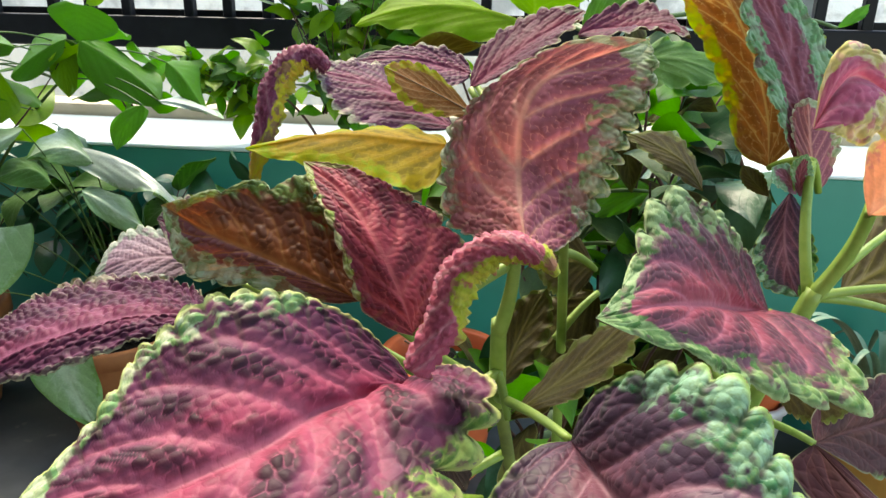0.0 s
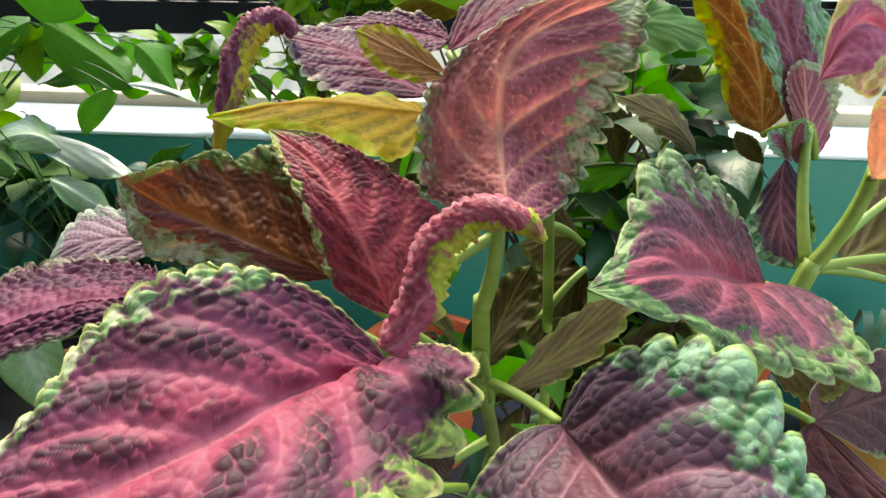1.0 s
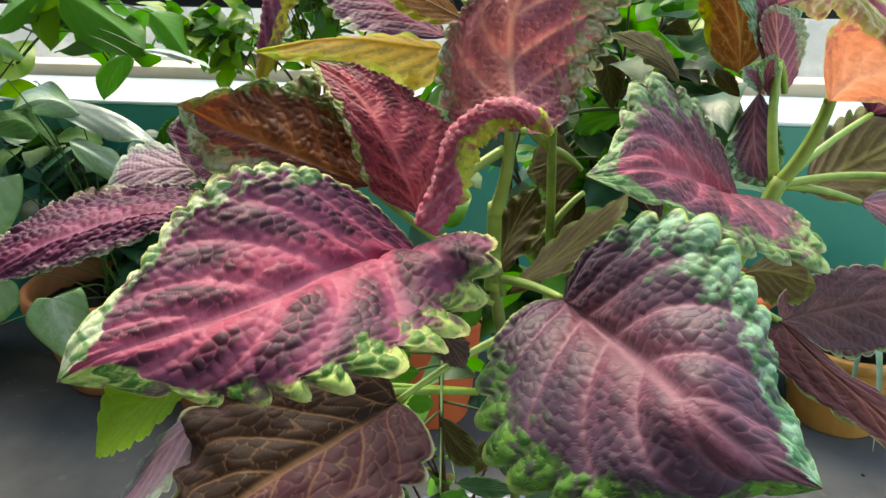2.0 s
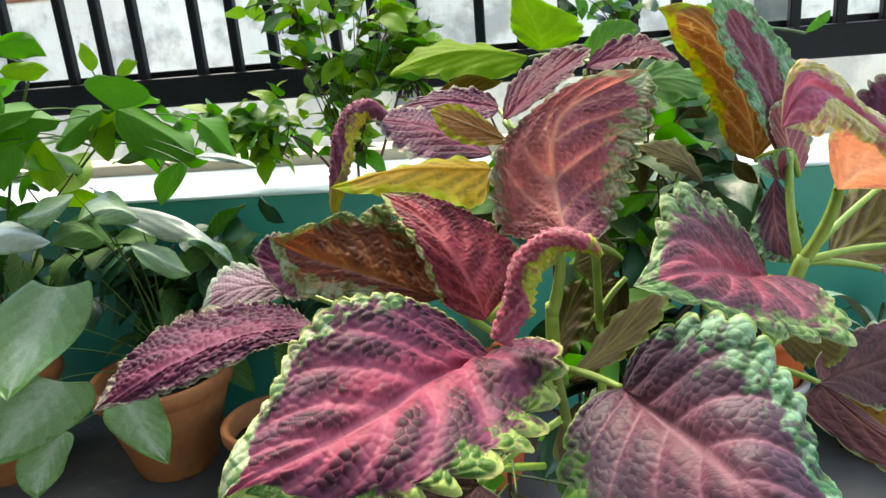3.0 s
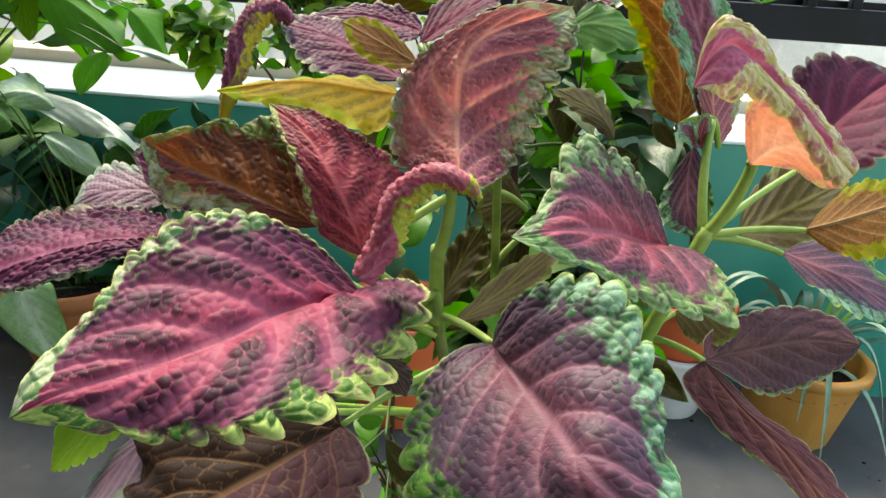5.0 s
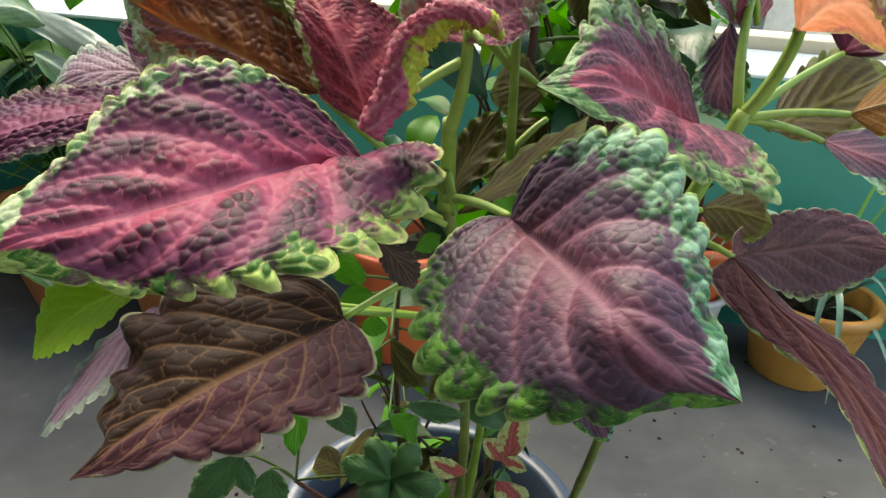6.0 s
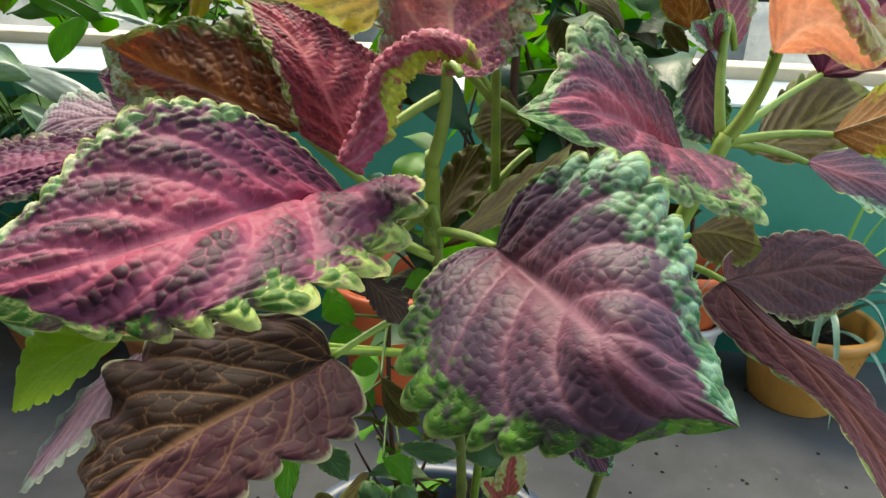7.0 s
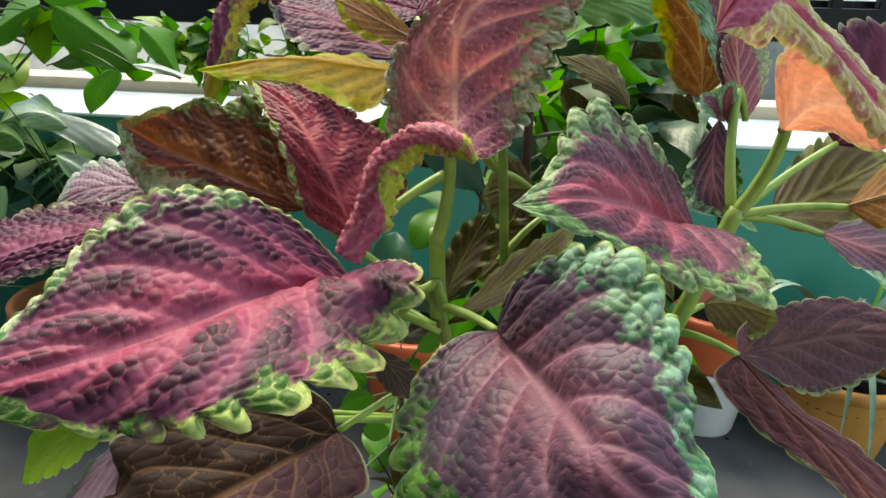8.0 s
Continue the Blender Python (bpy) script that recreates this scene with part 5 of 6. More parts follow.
stalk(blade_ob, arc((0.100, 0.306, 0.525), (0.078, 0.349, 0.550), (0, 0, 0.004)), 0.0023, 0.0016, mat_stem)
blade_ob = blade(coleus, "olive", "bot", (0.118, 0.321, 0.533), (0.134, 0.327, 0.537), (0.154, 0.316, 0.530), (0.001, -0.017, -0.012), (0.011, 0.015, 0.007), 0.45, 0.05, 0.05, label="olive underside of a leaf", pucker=0.007, blister=2.5)
stalk(blade_ob, arc((0.100, 0.306, 0.525), (0.118, 0.321, 0.533), (0, 0, 0.004)), 0.0023, 0.0016, mat_stem)
blade(coleus, "crest", "top", (0.119, 0.338, 0.624), (0.114, 0.334, 0.632), (0.103, 0.328, 0.638), (-0.007, -0.008, -0.001), (0.003, 0.007, 0.005), 0.50, 0.05, 0.05, label="purple leaf with a wide grey-green margin")
blade(coleus, "crest", "top", (0.119, 0.333, 0.624), (0.115, 0.330, 0.635), (0.117, 0.328, 0.645), (-0.005, -0.001, 0.003), (0.005, 0.000, 0.001), 0.50, 0.05, 0.05, label="purple leaf with a wide grey-green margin")
blade(coleus, "olive", "bot", (0.106, 0.335, 0.623), (0.098, 0.336, 0.629), (0.093, 0.337, 0.637), (0.004, 0.002, 0.003), (-0.005, -0.001, -0.001), 0.50, 0.05, 0.05, label="olive underside of a leaf")
blade_ob = crinkled(coleus, "frill",
                    ((0.0837, 0.2320, 0.6699), (0.0896, 0.2360, 0.6813), (0.0982, 0.2420, 0.6855), (0.1120, 0.2460, 0.6764), (0.1259, 0.2480, 0.6655), (0.1422, 0.2500, 0.6511), (0.1596, 0.2520, 0.6362)),
                    ((0.0848, 0.2360, 0.6820), (0.0883, 0.2400, 0.6928), (0.0971, 0.2460, 0.6965), (0.1099, 0.2520, 0.6896), (0.1179, 0.2540, 0.6787), (0.1337, 0.2560, 0.6677), (0.1516, 0.2570, 0.6515), (0.1615, 0.2550, 0.6409)),
                    ((0.0879, 0.2300, 0.6695), (0.0982, 0.2340, 0.6650), (0.1063, 0.2380, 0.6670), (0.1160, 0.2410, 0.6629), (0.1277, 0.2430, 0.6554), (0.1391, 0.2450, 0.6427), (0.1508, 0.2480, 0.6317)),
                    "frilled pink and cream leaf folding over", teeth=(9, 8), scallop=0.24, bump=1.6, quilt=0.6, arch=0.05, frill=1.6, nu=120, nv=32)
rolled_leaf(coleus, ((-0.1035, 0.3380, 0.6746), (-0.1117, 0.3381, 0.6802), (-0.1214, 0.3330, 0.6763), (-0.1267, 0.3252, 0.6642), (-0.1293, 0.3173, 0.6471), (-0.1324, 0.3080, 0.6253)), (0.003, 0.0055, 0.0065, 0.0065, 0.0055, 0.002), (-0.71, -0.24, 0.66), "fold", "purple leaf arching over with a yellow inner side")
rolled_leaf(coleus, ((-0.0348, 0.1940, 0.5949), (-0.0295, 0.1978, 0.6041), (-0.0251, 0.2009, 0.6152), (-0.0218, 0.2027, 0.6259), (-0.0139, 0.2032, 0.6332), (-0.0050, 0.2014, 0.6358), (0.0031, 0.1991, 0.6338), (0.0078, 0.1966, 0.6295)), (0.0040, 0.0058, 0.0063, 0.0062, 0.0054, 0.0046, 0.0036, 0.0010), (-0.83, -0.16, 0.53), "curl", "young leaf rolled lengthwise, pink outside with a yellow-green inner side")



# ---- the other plants ----
def soft_leaf_material(name, mid, zone, edge, amount, rough=0.35, through=None, ribs=0.28):
    return leaf_material(name, mid, zone, tuple(1.12 * a for a in mid), edge, edge, edge, 0.86, amount, through, rough, 0.85, 0.3, ribs, 0.0, 0.05, 0.55, 0.08)


LEAF.update({
    "silver": soft_leaf_material("syngonium_silver", (0.46, 0.60, 0.42), (0.24, 0.42, 0.18), (0.14, 0.31, 0.07), 0.25, 0.26),
    "white": soft_leaf_material("syngonium_white", (0.62, 0.70, 0.62), (0.48, 0.58, 0.46), (0.24, 0.40, 0.18), 0.25, 0.26),
    "leafy": soft_leaf_material("leaf_fresh_green", (0.12, 0.36, 0.025), (0.10, 0.32, 0.02), (0.09, 0.28, 0.02), 0.6, 0.4, (0.38, 0.78, 0.03)),
    "limey": soft_leaf_material("leaf_yellow_green", (0.28, 0.48, 0.02), (0.25, 0.45, 0.02), (0.25, 0.42, 0.03), 0.55, 0.35, (0.5, 0.75, 0.02)),
    "bluish": soft_leaf_material("leaf_dark_green", (0.03, 0.13, 0.055), (0.022, 0.11, 0.045), (0.02, 0.09, 0.035), 0.2, 0.3),
    "mint": soft_leaf_material("leaf_dull_green", (0.035, 0.12, 0.025), (0.03, 0.105, 0.02), (0.10, 0.20, 0.05), 0.25, 0.5),
    "bud": leaf_material("leaf_cream_red", (0.42, 0.07, 0.07), (0.40, 0.10, 0.06), (0.5, 0.15, 0.12), (0.50, 0.52, 0.24), (0.44, 0.50, 0.16), (0.55, 0.56, 0.32), 0.34, 0.3),
    "olivey": LEAF["olive"],
    "duskleaf": LEAF["dusk"],
})
OTHER.update({"silver": "silver", "white": "white", "leafy": "leafy", "limey": "limey", "bluish": "bluish", "mint": "mint", "bud": "bud", "olivey": "olivey", "duskleaf": "umber"})


def smooth_leaf(plant, kind, seen, B, K, T, d1, d2, wide, lobe1, lobe2, tipping=1.0):
    return blade(plant, kind, seen, B, K, T, d1, d2, wide, lobe1, lobe2, teeth=3, scallop=0.0, pucker=0.012, ruffle=0.045, cells=0.6, nu=44, nv=12, tipping=tipping)


def toothed_leaf(plant, kind, seen, B, K, T, d1, d2, wide, lobe1, lobe2, tipping=1.0):
    return blade(plant, kind, seen, B, K, T, d1, d2, wide, lobe1, lobe2, tipping=tipping, teeth=8, scallop=0.10, blister=2.0, pucker=0.008, ruffle=0.02, nu=48, nv=14)


def stems_to(plant, foot, thick=0.0028, material=None, trunks=()):
    """Stalks to every leaf of a plant: from the soil, or from the nearest place on one of its trunks."""
    leaves = [o for o in plant.children if o.name.startswith("leaf")]
    paths = [arc(*t, 30) for t in trunks]
    for p in paths:
        stalk(plant, p, thick * 1.5, thick, material or mat_stalk, "stem", segs=8)
    for ob in leaves:
        v = ob.data.vertices[0].co
        if paths:
            f = min((q for p in paths for q in p), key=lambda q: (q - v).length + max(0, q.z - v.z))
            bow = (0, 0, 0.1 * (v - f).length)
        else:
            f = Vector(foot) + Vector((random.uniform(-0.03, 0.03), random.uniform(-0.03, 0.03), 0))
            bow = ((v.x - f.x) * 0.12, (v.y - f.y) * -0.1, abs(v.z - f.z) * 0.15)
        stalk(plant, arc(f, v, bow, 12), thick * (0.6 if paths else 1), thick * 0.5, mat_stalk, segs=6)


syngonium = thing("syngonium_plant", (-0.70, 1.00, 0.15), "syngonium with silvery arrow-shaped leaves in a terracotta pot", "plant")
smooth_leaf(syngonium, "silver", "top", (-0.666, 0.759, 0.432), (-0.696, 0.725, 0.375), (-0.697, 0.655, 0.318), (0.049, 0.015, -0.012), (-0.090, -0.011, -0.014), 0.34, 0.42, 0.72)
smooth_leaf(syngonium, "silver", "top", (-0.657, 0.696, 0.324), (-0.683, 0.682, 0.294), (-0.749, 0.648, 0.224), (0.059, 0.004, -0.023), (-0.061, -0.005, 0.021), (0.38, 0.30), 0.58, 0.18, tipping=(0.82, 1.0))
smooth_leaf(syngonium, "silver", "top", (-0.543, 0.671, 0.314), (-0.529, 0.661, 0.272), (-0.496, 0.654, 0.225), (0.036, 0.010, 0.010), (-0.040, -0.007, 0.001), (0.24, 0.42), 0.29, 0.19, tipping=(0.86, 0.9))
smooth_leaf(syngonium, "silver", "top", (-0.654, 0.686, 0.255), (-0.683, 0.670, 0.222), (-0.694, 0.653, 0.172), (0.024, 0.002, -0.008), (-0.043, -0.010, -0.006), 0.40, 0.05, 0.05)
smooth_leaf(syngonium, "white", "top", (-0.677, 0.896, 0.506), (-0.510, 0.839, 0.529), (-0.440, 0.813, 0.436), (0.028, -0.034, -0.026), (0.018, 0.007, -0.018), (0.28, 0.39), -0.00, -0.11, tipping=(0.96, 0.86))
smooth_leaf(syngonium, "white", "top", (-0.682, 0.784, 0.489), (-0.740, 0.785, 0.529), (-0.817, 0.757, 0.485), (-0.009, -0.010, -0.028), (-0.060, 0.052, -0.000), 0.45, 0.05, 0.05)
smooth_leaf(syngonium, "silver", "top", (-0.592, 0.856, 0.498), (-0.628, 0.861, 0.536), (-0.677, 0.841, 0.501), (-0.018, -0.009, -0.020), (-0.054, 0.068, 0.011), 0.40, 0.05, 0.05)
smooth_leaf(syngonium, "silver", "top", (-0.592, 0.825, 0.467), (-0.561, 0.827, 0.452), (-0.510, 0.827, 0.420), (-0.024, 0.068, -0.006), (0.008, -0.007, -0.028), 0.40, 0.05, 0.05)
smooth_leaf(syngonium, "silver", "top", (-0.828, 0.845, 0.364), (-0.859, 0.844, 0.380), (-0.909, 0.819, 0.328), (-0.005, -0.013, -0.039), (-0.020, 0.004, 0.027), 0.40, 0.05, 0.05)
smooth_leaf(syngonium, "silver", "top", (-0.779, 0.763, 0.342), (-0.812, 0.749, 0.317), (-0.833, 0.733, 0.275), (0.011, -0.004, -0.020), (-0.020, 0.001, 0.015), 0.40, 0.05, 0.05)
smooth_leaf(syngonium, "green", "top", (-0.611, 0.795, 0.483), (-0.637, 0.801, 0.518), (-0.682, 0.782, 0.485), (-0.012, -0.009, -0.022), (-0.074, 0.091, -0.003), 0.40, 0.05, 0.05)
smooth_leaf(syngonium, "silver", "top", (-0.648, 0.808, 0.548), (-0.675, 0.796, 0.527), (-0.724, 0.786, 0.524), (-0.012, -0.009, -0.024), (-0.079, 0.090, -0.006), 0.40, 0.05, 0.05)
stems_to(syngonium, (-0.70, 1.02, 0.15), 0.0015)
climber = thing("leafy_plant", (-1.03, 0.985, 0.165), "tall plant with fresh green leaves lit from behind", "plant")
smooth_leaf(climber, "leafy", "bot", (-0.653, 0.958, 0.697), (-0.648, 0.953, 0.675), (-0.646, 0.944, 0.647), (-0.039, -0.004, 0.010), (0.057, 0.007, -0.010), 0.45, 0.25, 0.25)
smooth_leaf(climber, "leafy", "bot", (-0.634, 0.926, 0.649), (-0.577, 0.930, 0.626), (-0.520, 0.923, 0.568), (-0.000, -0.015, -0.049), (0.004, 0.072, -0.008), 0.36, 0.25, 0.25)
smooth_leaf(climber, "leafy", "bot", (-0.735, 0.875, 0.649), (-0.776, 0.857, 0.614), (-0.776, 0.838, 0.552), (-0.030, -0.007, -0.004), (0.020, -0.001, -0.016), 0.36, 0.25, 0.25)
smooth_leaf(climber, "leafy", "bot", (-0.788, 0.840, 0.740), (-0.770, 0.833, 0.706), (-0.735, 0.826, 0.663), (-0.011, -0.013, -0.036), (0.026, 0.005, -0.001), 0.36, 0.25, 0.25)
smooth_leaf(climber, "leafy", "bot", (-0.827, 0.942, 0.752), (-0.791, 0.954, 0.769), (-0.742, 0.952, 0.733), (0.011, -0.005, -0.023), (0.021, 0.008, 0.015), 0.36, 0.25, 0.25)
smooth_leaf(climber, "limey", "bot", (-0.826, 0.953, 0.717), (-0.791, 0.959, 0.717), (-0.753, 0.965, 0.713), (0.013, -0.002, -0.016), (0.014, 0.007, 0.013), 0.36, 0.25, 0.25)
smooth_leaf(climber, "leafy", "bot", (-0.665, 0.942, 0.650), (-0.709, 0.928, 0.631), (-0.736, 0.913, 0.599), (-0.041, 0.049, 0.013), (-0.007, -0.012, -0.035), 0.36, 0.25, 0.25)
smooth_leaf(climber, "limey", "bot", (-0.693, 0.978, 0.648), (-0.696, 0.968, 0.617), (-0.683, 0.956, 0.568), (-0.019, -0.008, -0.013), (0.023, -0.002, -0.021), 0.36, 0.25, 0.25)
smooth_leaf(climber, "leafy", "top", (-0.721, 0.816, 0.619), (-0.744, 0.804, 0.596), (-0.751, 0.793, 0.564), (0.015, -0.003, -0.020), (-0.028, -0.007, -0.005), 0.36, 0.25, 0.25)
smooth_leaf(climber, "limey", "bot", (-0.770, 0.914, 0.625), (-0.750, 0.907, 0.589), (-0.747, 0.892, 0.538), (-0.021, -0.011, -0.022), (0.031, -0.002, -0.027), 0.36, 0.25, 0.25)
smooth_leaf(climber, "leafy", "bot", (-0.503, 0.844, 0.578), (-0.525, 0.834, 0.558), (-0.532, 0.822, 0.523), (-0.022, -0.005, -0.003), (0.011, -0.002, -0.013), 0.36, 0.25, 0.25)
smooth_leaf(climber, "white", "top", (-0.484, 0.849, 0.584), (-0.455, 0.856, 0.586), (-0.402, 0.858, 0.562), (-0.029, 0.098, -0.008), (0.015, -0.000, -0.009), 0.36, 0.25, 0.25)
smooth_leaf(climber, "leafy", "bot", (-0.692, 0.834, 0.663), (-0.735, 0.827, 0.667), (-0.796, 0.808, 0.641), (-0.092, 0.093, 0.012), (-0.028, -0.013, -0.026), 0.36, 0.25, 0.25)
smooth_leaf(climber, "leafy", "bot", (-0.748, 0.812, 0.626), (-0.776, 0.813, 0.643), (-0.820, 0.796, 0.616), (-0.051, 0.047, 0.012), (-0.018, -0.009, -0.019), 0.36, 0.25, 0.25)
smooth_leaf(climber, "limey", "bot", (-0.707, 1.004, 0.705), (-0.710, 1.007, 0.719), (-0.723, 1.014, 0.751), (0.010, 0.005, 0.011), (-0.015, 0.000, 0.009), 0.36, 0.25, 0.25)
smooth_leaf(climber, "limey", "bot", (-0.670, 1.008, 0.698), (-0.659, 1.012, 0.704), (-0.638, 1.020, 0.715), (0.010, 0.000, -0.006), (0.002, 0.005, 0.015), 0.36, 0.25, 0.25)
smooth_leaf(climber, "leafy", "bot", (-0.503, 0.912, 0.626), (-0.482, 0.912, 0.614), (-0.447, 0.902, 0.560), (0.001, -0.008, -0.027), (-0.003, 0.054, 0.004), 0.36, 0.25, 0.25)
smooth_leaf(climber, "leafy", "top", (-0.798, 0.785, 0.564), (-0.788, 0.792, 0.583), (-0.755, 0.789, 0.553), (0.012, 0.004, 0.007), (0.007, -0.005, -0.020), 0.36, 0.25, 0.25)
smooth_leaf(climber, "leafy", "bot", (-0.674, 0.853, 0.644), (-0.710, 0.850, 0.655), (-0.762, 0.839, 0.651), (-0.072, 0.074, 0.009), (-0.017, -0.008, -0.015), 0.36, 0.25, 0.25)
stems_to(climber, None, 0.0022, mat_stalk, (((-1.01, 0.99, 0.16), (-0.93, 1.02, 0.62), (-0.02, 0, 0)), ((-1.0, 0.99, 0.16), (-0.70, 1.04, 0.62), (-0.04, 0, 0.1)), ((-1.0, 1.0, 0.16), (-0.82, 1.02, 0.72), (-0.04, 0, 0.05))))
ficus = thing("leafy_plant", (0.345, 1.075, 0.18), "plant with dark glossy green leaves in the orange-red pot", "plant")
smooth_leaf(ficus, "bluish", "top", (0.135, 0.682, 0.628), (0.114, 0.671, 0.606), (0.128, 0.665, 0.576), (0.019, -0.000, -0.013), (-0.025, -0.007, -0.006), 0.40, 0.05, 0.05)
smooth_leaf(ficus, "bluish", "top", (0.160, 0.653, 0.588), (0.140, 0.645, 0.574), (0.142, 0.633, 0.533), (0.021, -0.002, -0.018), (-0.026, -0.006, -0.004), 0.40, 0.05, 0.05)
smooth_leaf(ficus, "bluish", "top", (0.170, 0.700, 0.594), (0.144, 0.701, 0.614), (0.117, 0.687, 0.587), (-0.012, -0.008, -0.018), (-0.008, 0.003, 0.014), 0.40, 0.05, 0.05)
smooth_leaf(ficus, "bluish", "top", (0.170, 0.664, 0.548), (0.159, 0.655, 0.524), (0.176, 0.650, 0.497), (0.017, 0.000, -0.009), (-0.017, -0.004, -0.004), 0.40, 0.05, 0.05)
smooth_leaf(ficus, "bluish", "top", (0.113, 0.640, 0.573), (0.097, 0.636, 0.569), (0.098, 0.627, 0.542), (0.011, -0.001, -0.011), (-0.019, -0.005, -0.003), 0.40, 0.05, 0.05)
smooth_leaf(ficus, "bluish", "top", (0.109, 0.758, 0.615), (0.104, 0.768, 0.650), (0.124, 0.777, 0.670), (-0.017, -0.000, 0.011), (0.024, 0.005, 0.001), 0.40, 0.05, 0.05)
smooth_leaf(ficus, "bluish", "top", (0.175, 0.752, 0.624), (0.158, 0.754, 0.641), (0.134, 0.744, 0.622), (-0.007, -0.007, -0.017), (-0.006, 0.003, 0.012), 0.40, 0.05, 0.05)
smooth_leaf(ficus, "bluish", "top", (0.155, 0.712, 0.609), (0.173, 0.714, 0.606), (0.190, 0.711, 0.585), (0.009, 0.004, 0.008), (-0.001, -0.005, -0.017), 0.40, 0.05, 0.05)
smooth_leaf(ficus, "bluish", "top", (0.177, 0.655, 0.584), (0.166, 0.653, 0.584), (0.154, 0.645, 0.564), (0.002, -0.004, -0.014), (-0.009, 0.000, 0.006), 0.40, 0.05, 0.05)
stems_to(ficus, None, 0.0024, mat_twig, (((0.345, 1.075, 0.18), (0.17, 0.68, 0.60), (0.03, 0, 0.05)),))
green_coleus = thing("coleus_plant", (0.03, 0.44, 0.215), "green-leaved coleus with a brown stem behind the pink one", "plant")
toothed_leaf(green_coleus, "lime", "bot", (-0.020, 0.493, 0.695), (-0.076, 0.488, 0.715), (-0.125, 0.471, 0.690), (-0.017, 0.020, 0.008), (-0.013, -0.018, -0.018), (0.33, 0.22), 0.12, 0.05, tipping=(0.8, 0.89))
toothed_leaf(green_coleus, "lime", "bot", (-0.011, 0.506, 0.698), (-0.006, 0.510, 0.709), (-0.028, 0.517, 0.745), (0.035, 0.006, -0.000), (-0.020, -0.001, 0.007), (0.45, 0.41), 0.03, 0.03, tipping=(0.95, 0.88))
toothed_leaf(green_coleus, "green", "top", (0.020, 0.446, 0.692), (0.033, 0.452, 0.704), (0.053, 0.460, 0.716), (-0.004, 0.003, 0.011), (0.017, 0.003, -0.002), 0.45, 0.05, 0.05)
toothed_leaf(green_coleus, "green", "bot", (0.043, 0.392, 0.675), (0.062, 0.410, 0.687), (0.108, 0.423, 0.665), (0.008, -0.010, -0.013), (0.009, 0.018, 0.010), (0.34, 0.33), 0.03, 0.00, tipping=(0.87, 0.91))
toothed_leaf(green_coleus, "leafy", "bot", (0.072, 0.448, 0.595), (0.058, 0.445, 0.595), (0.032, 0.437, 0.584), (-0.006, 0.002, 0.009), (-0.011, -0.006, -0.013), 0.40, 0.05, 0.05)
toothed_leaf(green_coleus, "leafy", "bot", (0.048, 0.414, 0.570), (0.056, 0.417, 0.574), (0.072, 0.421, 0.576), (0.003, -0.002, -0.008), (0.004, 0.003, 0.009), 0.40, 0.05, 0.05)
toothed_leaf(green_coleus, "leafy", "bot", (0.023, 0.462, 0.567), (0.040, 0.464, 0.562), (0.058, 0.464, 0.553), (0.005, -0.002, -0.010), (0.006, 0.002, 0.004), 0.40, 0.05, 0.05)
toothed_leaf(green_coleus, "leafy", "bot", (0.057, 0.540, 0.629), (0.062, 0.542, 0.633), (0.086, 0.550, 0.645), (0.011, -0.000, -0.007), (-0.000, 0.004, 0.012), 0.40, 0.05, 0.05)
toothed_leaf(green_coleus, "leafy", "bot", (0.054, 0.472, 0.581), (0.045, 0.469, 0.578), (0.036, 0.464, 0.566), (-0.007, -0.001, 0.002), (0.001, -0.003, -0.011), 0.40, 0.05, 0.05)
toothed_leaf(green_coleus, "leafy", "top", (0.051, 0.492, 0.574), (0.037, 0.495, 0.582), (0.042, 0.504, 0.599), (-0.014, 0.001, 0.005), (0.010, 0.004, 0.006), 0.40, 0.05, 0.05)
toothed_leaf(green_coleus, "leafy", "top", (0.056, 0.489, 0.567), (0.067, 0.496, 0.579), (0.058, 0.504, 0.597), (-0.011, 0.002, 0.005), (0.009, 0.002, 0.003), 0.40, 0.05, 0.05)
toothed_leaf(green_coleus, "leafy", "top", (0.026, 0.415, 0.532), (0.018, 0.410, 0.523), (0.001, 0.411, 0.527), (-0.003, -0.004, -0.008), (-0.006, 0.002, 0.005), 0.40, 0.05, 0.05)
toothed_leaf(green_coleus, "leafy", "top", (0.031, 0.448, 0.485), (0.022, 0.450, 0.490), (0.013, 0.455, 0.502), (-0.009, -0.000, 0.000), (0.002, 0.004, 0.008), 0.40, 0.05, 0.05)
toothed_leaf(green_coleus, "leafy", "top", (0.040, 0.460, 0.508), (0.044, 0.464, 0.516), (0.061, 0.465, 0.517), (0.002, 0.004, 0.007), (0.006, -0.001, -0.004), 0.40, 0.05, 0.05)
toothed_leaf(green_coleus, "leafy", "bot", (0.213, 0.589, 0.693), (0.226, 0.593, 0.699), (0.236, 0.598, 0.710), (0.007, 0.001, -0.000), (0.002, 0.002, 0.007), 0.40, 0.05, 0.05)
stems_to(green_coleus, None, 0.0026, mat_twig, (((0.03, 0.44, 0.21), (0.024, 0.425, 0.69), (-0.005, 0, 0)),))
mint = thing("seedling", (-0.03, 0.40, 0.215), "low dull-green seedling at the foot of the coleus", "plant")
toothed_leaf(mint, "mint", "top", (-0.035, 0.295, 0.346), (-0.049, 0.283, 0.363), (-0.067, 0.292, 0.357), (-0.006, -0.001, -0.010), (-0.003, 0.007, 0.006), 0.45, 0.05, 0.05)
toothed_leaf(mint, "mint", "top", (-0.035, 0.295, 0.346), (-0.041, 0.278, 0.351), (-0.051, 0.282, 0.334), (0.005, -0.001, -0.011), (-0.010, 0.004, 0.001), 0.45, 0.05, 0.05)
